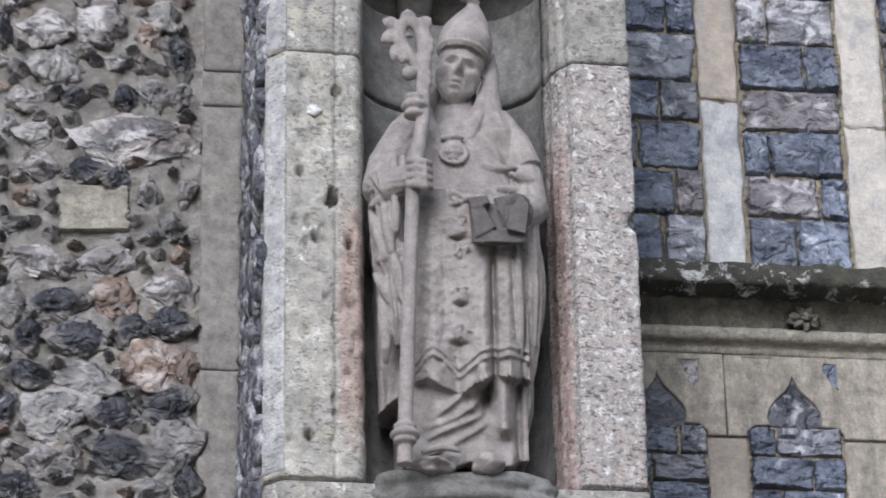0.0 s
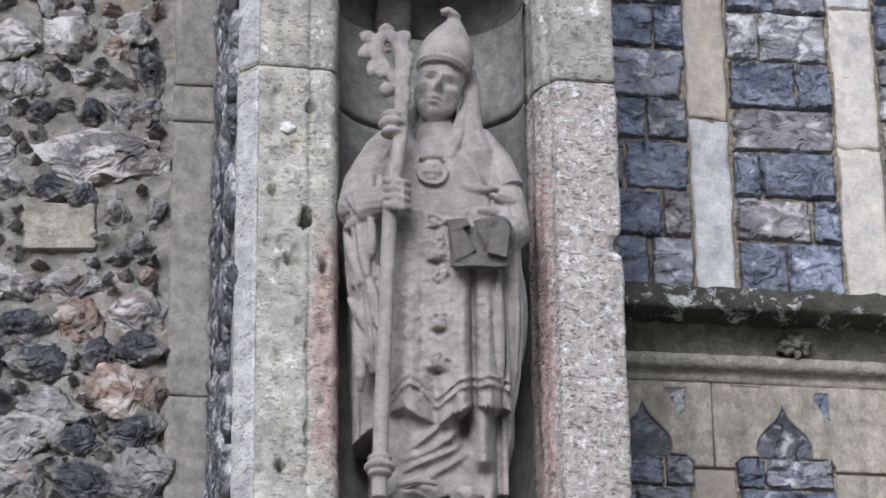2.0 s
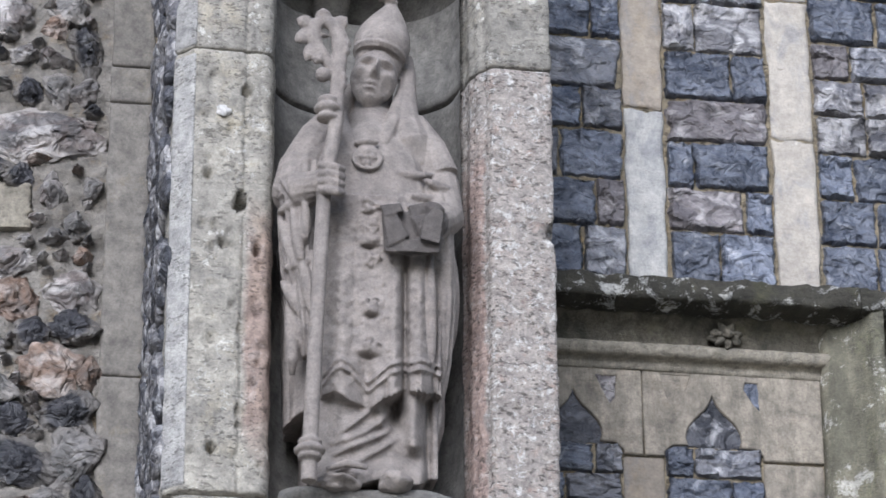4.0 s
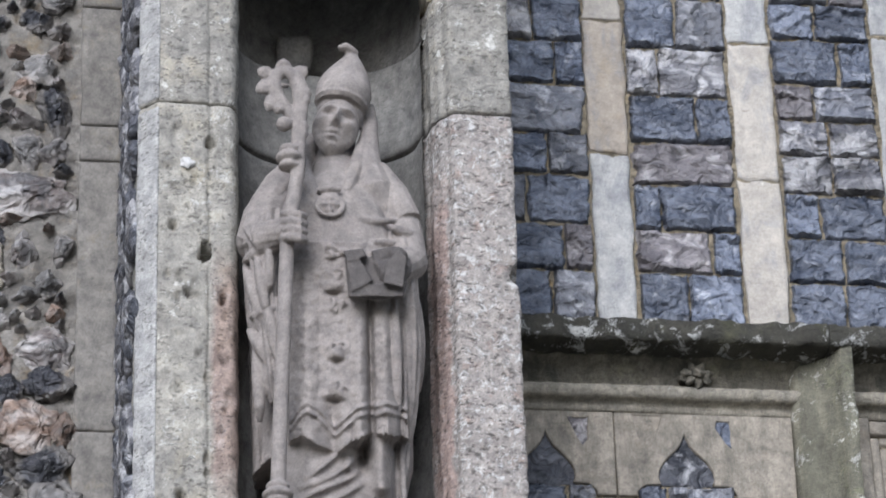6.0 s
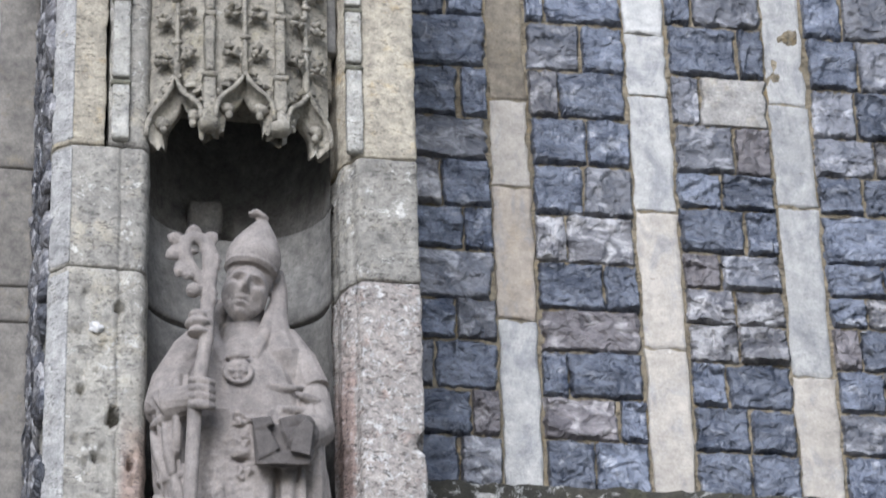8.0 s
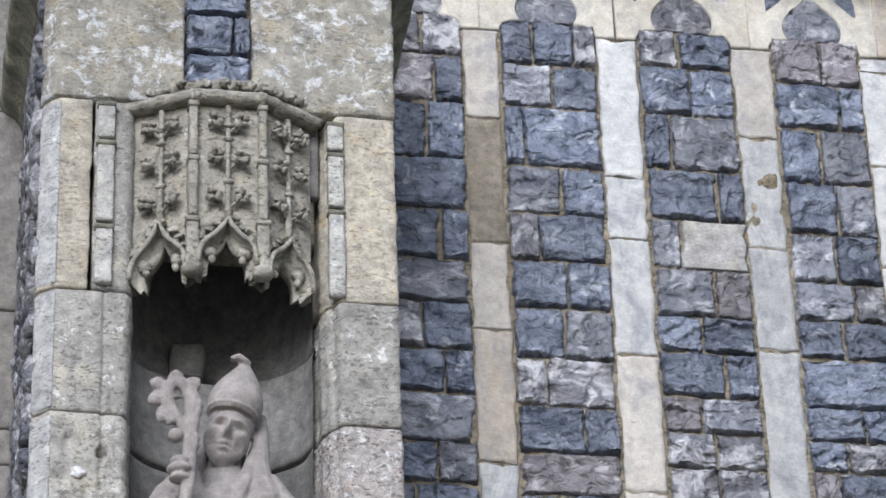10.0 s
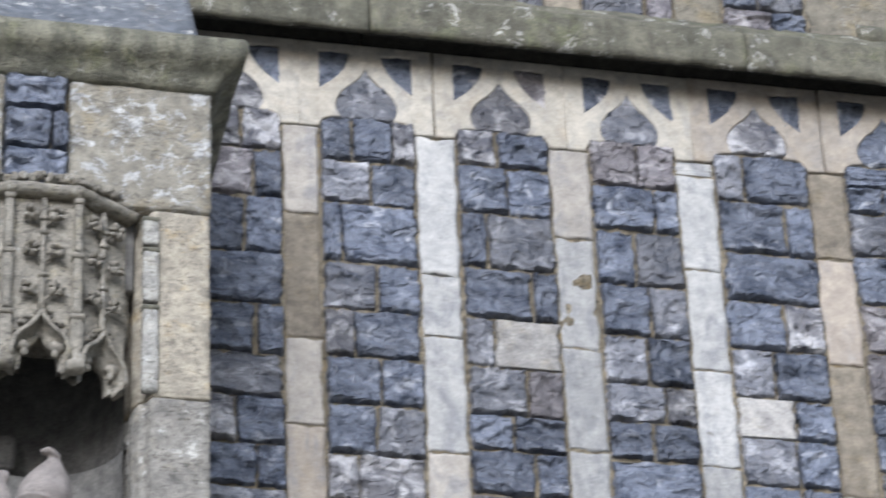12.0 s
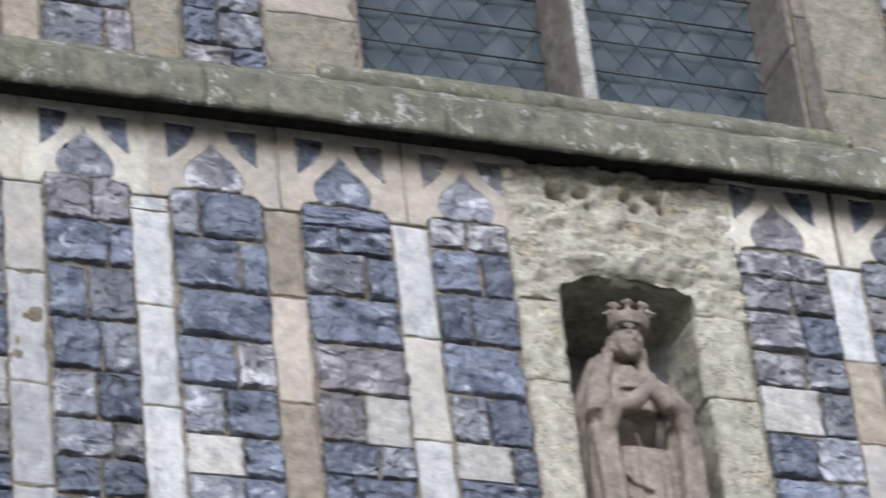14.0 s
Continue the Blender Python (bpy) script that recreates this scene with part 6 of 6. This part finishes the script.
def ragged(x0, x1, y0, y1, z0, z1, seed, mat_, wear=0.005):
    under(part("niche_stone", prism([(x0, y0, 0), (x1, y0, 0), (x1, y1, 0), (x0, y1, 0)], z0, z1, 0.008, wear, seed, (), 0.008, 0.001), mat_), niche_shrine)


for k, (z0, z1) in enumerate(((4.10, 4.62), (4.62, 4.985), (4.985, 5.185))):
    ragged(2.398, 2.485, W - 0.010, W + 0.3, z0, z1, k + 0.3, ROUGH)
for k, (z0, z1) in enumerate(((4.10, 4.70), (4.70, 4.985), (4.985, 5.165))):
    ragged(2.757 - 0.006 * (k == 2), 2.858, W - 0.012, W + 0.3, z0, z1, k + 7.3, ROUGH)
# head block, hollowed over the opening and hacked back in front
xs, zs = np.arange(2.398, 2.8605, 0.0055), np.arange(5.160, 5.476, 0.0055)
top = bmesh.new()
grid = []
holes = [(2.503, 5.430, 0.015, 0.03), (2.517, 5.418, 0.008, 0.02), (2.556, 5.432, 0.012, 0.03), (2.566, 5.402, 0.006, 0.02), (2.648, 5.432, 0.010, 0.03), (2.662, 5.408, 0.007, 0.02), (2.708, 5.438, 0.011, 0.03), (2.716, 5.412, 0.006, 0.02)]
for z in zs:
    row = []
    for x in xs:
        y = W - 0.012 + 0.009 * rough_noise((x, 0, z * 1.6), 0.05, 3) + 0.010 * rough_noise((x, 0, z * 3.4), 0.045, 8) + 0.004 * rough_noise((x, 0, z * 2), 0.016, 2)
        if 2.47 < x < 2.77:
            y -= 0.030 * max(0, 1 - ((z - 5.262) / 0.04) ** 2) * min(1, (0.15 - abs(x - 2.62)) * 18)
        for hx, hz, r, deep in holes:
            f = ((x - hx) / r) ** 2 + ((z - hz + 0.020) / r) ** 2
            if f < 1.6:
                y += 4.0 * deep * max(0, 1 - f / 1.6) ** 0.4 + 0.002 * rough_noise((x, 0, z), 0.01, 2)
        low = 5.195 + 0.030 * math.cos(min(1.5, abs(x - 2.617) / 0.09)) + 0.008 * rough_noise((x, 0, 0), 0.04, 6) if 2.485 < x < 2.752 else 5.16
        row.append(top.verts.new((x, y, max(z, low))))
    grid.append(row)
for a, b in zip(grid, grid[1:]):
    for i in range(len(xs) - 1):
        top.faces.new((a[i], a[i + 1], b[i + 1], b[i]))
ring = grid[0] + [r[-1] for r in grid[1:]] + grid[-1][-2::-1] + [r[0] for r in grid[-2:0:-1]]
rows = [ring]
for y in np.linspace(W + 0.015, W + 0.26, 14):
    rows.append([top.verts.new(v.co + Vector((0, y - v.co.y, 0.010 * rough_noise((v.co.x, y, v.co.z), 0.05, 5) if v.co.z < 5.3 else 0))) for v in ring])
for ra, rb in zip(rows, rows[1:]):
    for i in range(len(ring)):
        j = (i + 1) % len(ring)
        top.faces.new((ra[j], ra[i], rb[i], rb[j]))
back = rows[-1]
top.faces.new(back)
under(part("niche_head", top, ROUGH, None, "hacked-back niche head with small dark holes"), niche_shrine)
arc = [(2.620 + 0.142 * math.cos(w), W + 0.05 + 0.20 * math.sin(w), 0) for w in np.linspace(math.pi, 0, 21)]
under(part("niche_stone", lining(arc, W + 0.30, 4.32, 5.27, 4.0, 0.012), NICHE), niche_shrine)
ragged(2.43, 2.83, W + 0.0, W + 0.28, 4.10, 4.325, 31.0, ROUGH)

bm = bmesh.new()
CY = W - 0.02
robe(bm, [(4.32, 2.515, 2.690, CY - 0.012, CY + 0.14), (4.60, 2.515, 2.685, CY - 0.010, CY + 0.13), (4.76, 2.520, 2.680, CY - 0.012, CY + 0.12), (4.853, 2.522, 2.678, CY - 0.010, CY + 0.12), (4.864, 2.522, 2.678, CY + 0.090, CY + 0.13), (4.925, 2.525, 2.675, CY + 0.095, CY + 0.13), (4.95, 2.530, 2.670, CY + 0.020, CY + 0.11), (5.00, 2.540, 2.655, CY + 0.020, CY + 0.10), (5.03, 2.570, 2.62, CY + 0.02, CY + 0.08)],
     [(12, 0.3), (19, 1.0)], lambda z: 0.014 if z < 4.84 else 0.003, 2)
robe(bm, [(4.32, 2.485, 2.715, CY + 0.05, CY + 0.17), (4.83, 2.490, 2.700, CY + 0.05, CY + 0.16), (4.85, 2.490, 2.700, CY + 0.11, CY + 0.16), (4.91, 2.490, 2.700, CY + 0.10, CY + 0.16), (4.94, 2.495, 2.690, CY + 0.05, CY + 0.16), (5.00, 2.520, 2.665, CY + 0.04, CY + 0.14), (5.08, 2.555, 2.635, CY + 0.04, CY + 0.12)], [(9, 0.5)], 0.008, 6)
for x0, x1 in ((2.490, 2.556), (2.646, 2.706)):
    robe(bm, [(4.32, x0, x1, CY - 0.026, CY + 0.10), (4.60, x0, x1, CY - 0.034, CY + 0.10), (4.80, x0 + 0.004, x1 - 0.006, CY - 0.038, CY + 0.09), (4.90, x0 + 0.010, x1 - 0.016, CY - 0.030, CY + 0.08), (4.96, x0 + 0.022, x1 - 0.022, CY - 0.005, CY + 0.07)], [(7, x0), (12, 1.0)], 0.009, 3)
HAND = Vector((2.603, CY - 0.060, 4.945))
for s, ex, ez in ((-1, 2.508, 4.876), (1, 2.686, 4.880)):
    sx = 2.598 + s * 0.056
    tube(bm, [(sx, CY + 0.03, 5.00), (sx + s * 0.014, CY + 0.005, 4.96), (ex, CY - 0.020, ez + 0.02)], [0.022, 0.025, 0.024], 12)
    # the cloak's edge, drawn up over the forearm to the joined hands
    tube(bm, [(ex - s * 0.004, CY - 0.026, ez - 0.03), (ex - s * 0.022, CY - 0.046, ez + 0.028), (ex * 0.35 + HAND.x * 0.65, CY - 0.056, 4.915), HAND], [0.016, 0.021, 0.019, 0.012], 12)
    for k in range(3):
        x = ex + s * 0.008 - s * 0.013 * k
        tube(bm, [(x, CY - 0.024 - 0.005 * k, ez), (x - s * 0.002, CY - 0.03, 4.78), (x - s * 0.010, CY - 0.025, 4.62 + 0.04 * k), (x - s * 0.008, CY - 0.01, 4.40)], [0.011, 0.010, 0.008, 0.006], 8)
    tube(bm, [HAND + Vector((s * 0.006, 0, -0.012)), HAND + Vector((s * 0.004, -0.006, 0.026))], [0.010, 0.005], 8)
tube(bm, [(2.604, CY + 0.030, 4.90), (2.606, CY - 0.010, 4.76), (2.603, CY - 0.018, 4.55), (2.600, CY - 0.016, 4.36)], 0.0055, 8)
for k in range(5):
    tube(bm, [(2.545, CY - 0.012, 4.80 - 0.045 * k), (2.570, CY - 0.020, 4.765 - 0.045 * k), (2.600, CY - 0.016, 4.755 - 0.045 * k)], [0.004, 0.007, 0.003], 8)
face_mask(bm, (2.608, CY - 0.016, 5.084), 0.0255, 0.032, 8)
blob(bm, (2.606, CY + 0.020, 5.088), (0.029, 0.030, 0.034), 0.03, 2, 3)
for k in range(4):  # waved hair beside the face
    for e in (-1, 1):
        blob(bm, (2.606 + e * (0.030 + 0.0012 * k), CY + 0.022 + 0.003 * (k % 2), 5.092 - 0.011 * k), (0.0075, 0.012, 0.008), 0.4, k + e, 2)
tube(bm, [(2.600, CY + 0.035, 5.04), (2.600, CY + 0.04, 4.99)], [0.024, 0.034], 12)
tube(bm, [(2.572, CY + 0.03, 5.08), (2.564, CY + 0.03, 5.03), (2.540, CY + 0.02, 4.995)], [0.010, 0.013, 0.016], 10)
tube(bm, [(2.632, CY + 0.03, 5.08), (2.640, CY + 0.03, 5.03), (2.660, CY + 0.02, 4.985)], [0.010, 0.013, 0.016], 10)
crown_c = Vector((2.609, CY + 0.006, 5.112))
crown_start = len(bm.verts)
for h, r in ((0.0, 0.031), (0.008, 0.033), (0.015, 0.034)):
    tube(bm, [crown_c + Vector((r * math.cos(w), r * math.sin(w), h)) for w in np.linspace(0, 2 * math.pi, 25)], 0.0058, 8)
for k in range(8):
    w = 2 * math.pi * k / 8 + 0.35
    o = crown_c + Vector((0.034 * math.cos(w), 0.034 * math.sin(w), 0.020))
    tube(bm, [o - Vector((0, 0, 0.014)), o + Vector((0, 0, 0.012))], 0.005, 6)
    blob(bm, o + Vector((0.004 * math.cos(w), 0.004 * math.sin(w), 0.014)), (0.0135, 0.0080, 0.0058), 0.5, k, 2)
    blob(bm, o + Vector((0, 0, 0.020)), (0.0055, 0.0055, 0.0065), 0.3, k + 9, 2)
bm.verts.ensure_lookup_table()
bmesh.ops.rotate(bm, verts=bm.verts[crown_start:], cent=crown_c, matrix=Matrix.Rotation(radians(9), 3, "Y"))
carved("crowned_statue", bm, FIGURE_WARM, 0.0028, "brown carved stone statue of a crowned praying figure in a cloak")

# ---- leaded window over the string course ----
window_1 = thing("window_1", (2.61, W, 5.64), "two-light leaded church window with stone mullion and mossy sloping sill", "window", kind="structure")
GY = W + 0.15
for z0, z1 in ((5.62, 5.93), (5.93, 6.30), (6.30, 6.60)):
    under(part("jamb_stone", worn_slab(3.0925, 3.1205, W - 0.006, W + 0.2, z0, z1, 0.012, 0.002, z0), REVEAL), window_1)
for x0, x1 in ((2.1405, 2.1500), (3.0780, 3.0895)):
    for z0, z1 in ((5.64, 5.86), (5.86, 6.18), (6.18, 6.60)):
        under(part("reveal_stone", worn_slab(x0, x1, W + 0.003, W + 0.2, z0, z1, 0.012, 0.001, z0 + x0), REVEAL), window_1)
rings = []
for x in np.linspace(2.05, 3.16, 80):
    ring = []
    for y, z in ((W - 0.012, 5.600), (W - 0.022, 5.622), (W - 0.014, 5.640), (W + 0.002, 5.650), (W + 0.05, 5.690), (W + 0.10, 5.735), (GY + 0.01, 5.778), (GY + 0.05, 5.778), (GY + 0.05, 5.600)):
        p = Vector((x, y, z))
        d = 0.003 * rough_noise(p, 0.04, 3)
        if not 2.14 < x < 3.09 and y > W - 0.003:
            p.y, p.z = W + 0.002, min(p.z, 5.65)
        ring.append(p + Vector((0, d, d)))
    rings.append(ring)
bm = bmesh.new()
loft(bm, rings)
under(part("window_sill", bm, STRING, None, "mossy sloping stone sill"), window_1)
# Mullion body in the darker reveal stone, with a paler slip in front.
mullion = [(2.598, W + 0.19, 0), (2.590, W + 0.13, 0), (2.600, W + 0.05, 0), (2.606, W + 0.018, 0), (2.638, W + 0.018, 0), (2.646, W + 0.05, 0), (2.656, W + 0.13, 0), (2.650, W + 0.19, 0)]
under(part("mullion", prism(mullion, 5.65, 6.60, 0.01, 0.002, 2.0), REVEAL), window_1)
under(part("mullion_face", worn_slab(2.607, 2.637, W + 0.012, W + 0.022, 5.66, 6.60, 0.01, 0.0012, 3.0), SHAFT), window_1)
PANE_W, PANE_H = 0.078, 0.104


def clip_box(pts, x0, x1, z0, z1):
    """Cuts a convex outline to a box."""
    for axis, lim, sign in ((0, x0, 1), (0, x1, -1), (1, z0, 1), (1, z1, -1)):
        out = []
        for i in range(len(pts)):
            a, b = pts[i - 1], pts[i]
            da, db = sign * (a[axis] - lim), sign * (b[axis] - lim)
            if (da < 0) != (db < 0):
                t = da / (da - db)
                out.append((a[0] + (b[0] - a[0]) * t, a[1] + (b[1] - a[1]) * t))
            if db >= 0:
                out.append(b)
        pts = out
        if len(pts) < 3:
            return []
    return pts


pr = random.Random(2)
for x0, x1 in ((2.125, 2.596), (2.652, 3.105)):
    z0, z1 = 5.765, 6.62
    lead = bmesh.new()
    for i in range(-1, 8):
        for j in range(-1, 18):
            cx, cz = x0 + (i + 0.5 * (j % 2)) * PANE_W, z0 + j * PANE_H / 2
            cell = clip_box([(cx - PANE_W / 2, cz), (cx, cz - PANE_H / 2), (cx + PANE_W / 2, cz), (cx, cz + PANE_H / 2)], x0, x1, z0, z1)
            if len(cell) < 3:
                continue
            mx, mz = sum(p[0] for p in cell) / len(cell), sum(p[1] for p in cell) / len(cell)
            bm = bmesh.new()
            ta, tb = pr.uniform(-0.03, 0.03), pr.uniform(-0.03, 0.03)
            fr = [bm.verts.new((x, GY + (x - mx) * ta + (z - mz) * tb, z)) for x, z in cell]
            bk = [bm.verts.new((v.co.x, v.co.y + 0.003, v.co.z)) for v in fr]
            bm.faces.new(fr)
            bm.faces.new(list(reversed(bk)))
            for k in range(len(fr)):
                bm.faces.new((fr[k - 1], fr[k], bk[k], bk[k - 1]))
            under(part("pane", bm, glass_m, None, smooth=False), window_1).visible_shadow = False
            for k in range(len(cell)):
                a, b = cell[k - 1], cell[k]
                if abs(a[0] - b[0]) > 1e-4 and abs(a[1] - b[1]) > 1e-4:
                    tube(lead, [(a[0], GY, a[1]), (b[0], GY, b[1])], 0.0013, 6)
    under(part("lead_cames", lead, LEAD, None, "diamond lead cames"), window_1)
    for z in np.arange(5.835, 6.6, 0.078):
        bm = bmesh.new()
        tube(bm, [(x0, GY - 0.014, z), (x1, GY - 0.014, z)], 0.0019, 8)
        under(part("saddle_bar", bm, IRON), window_1)
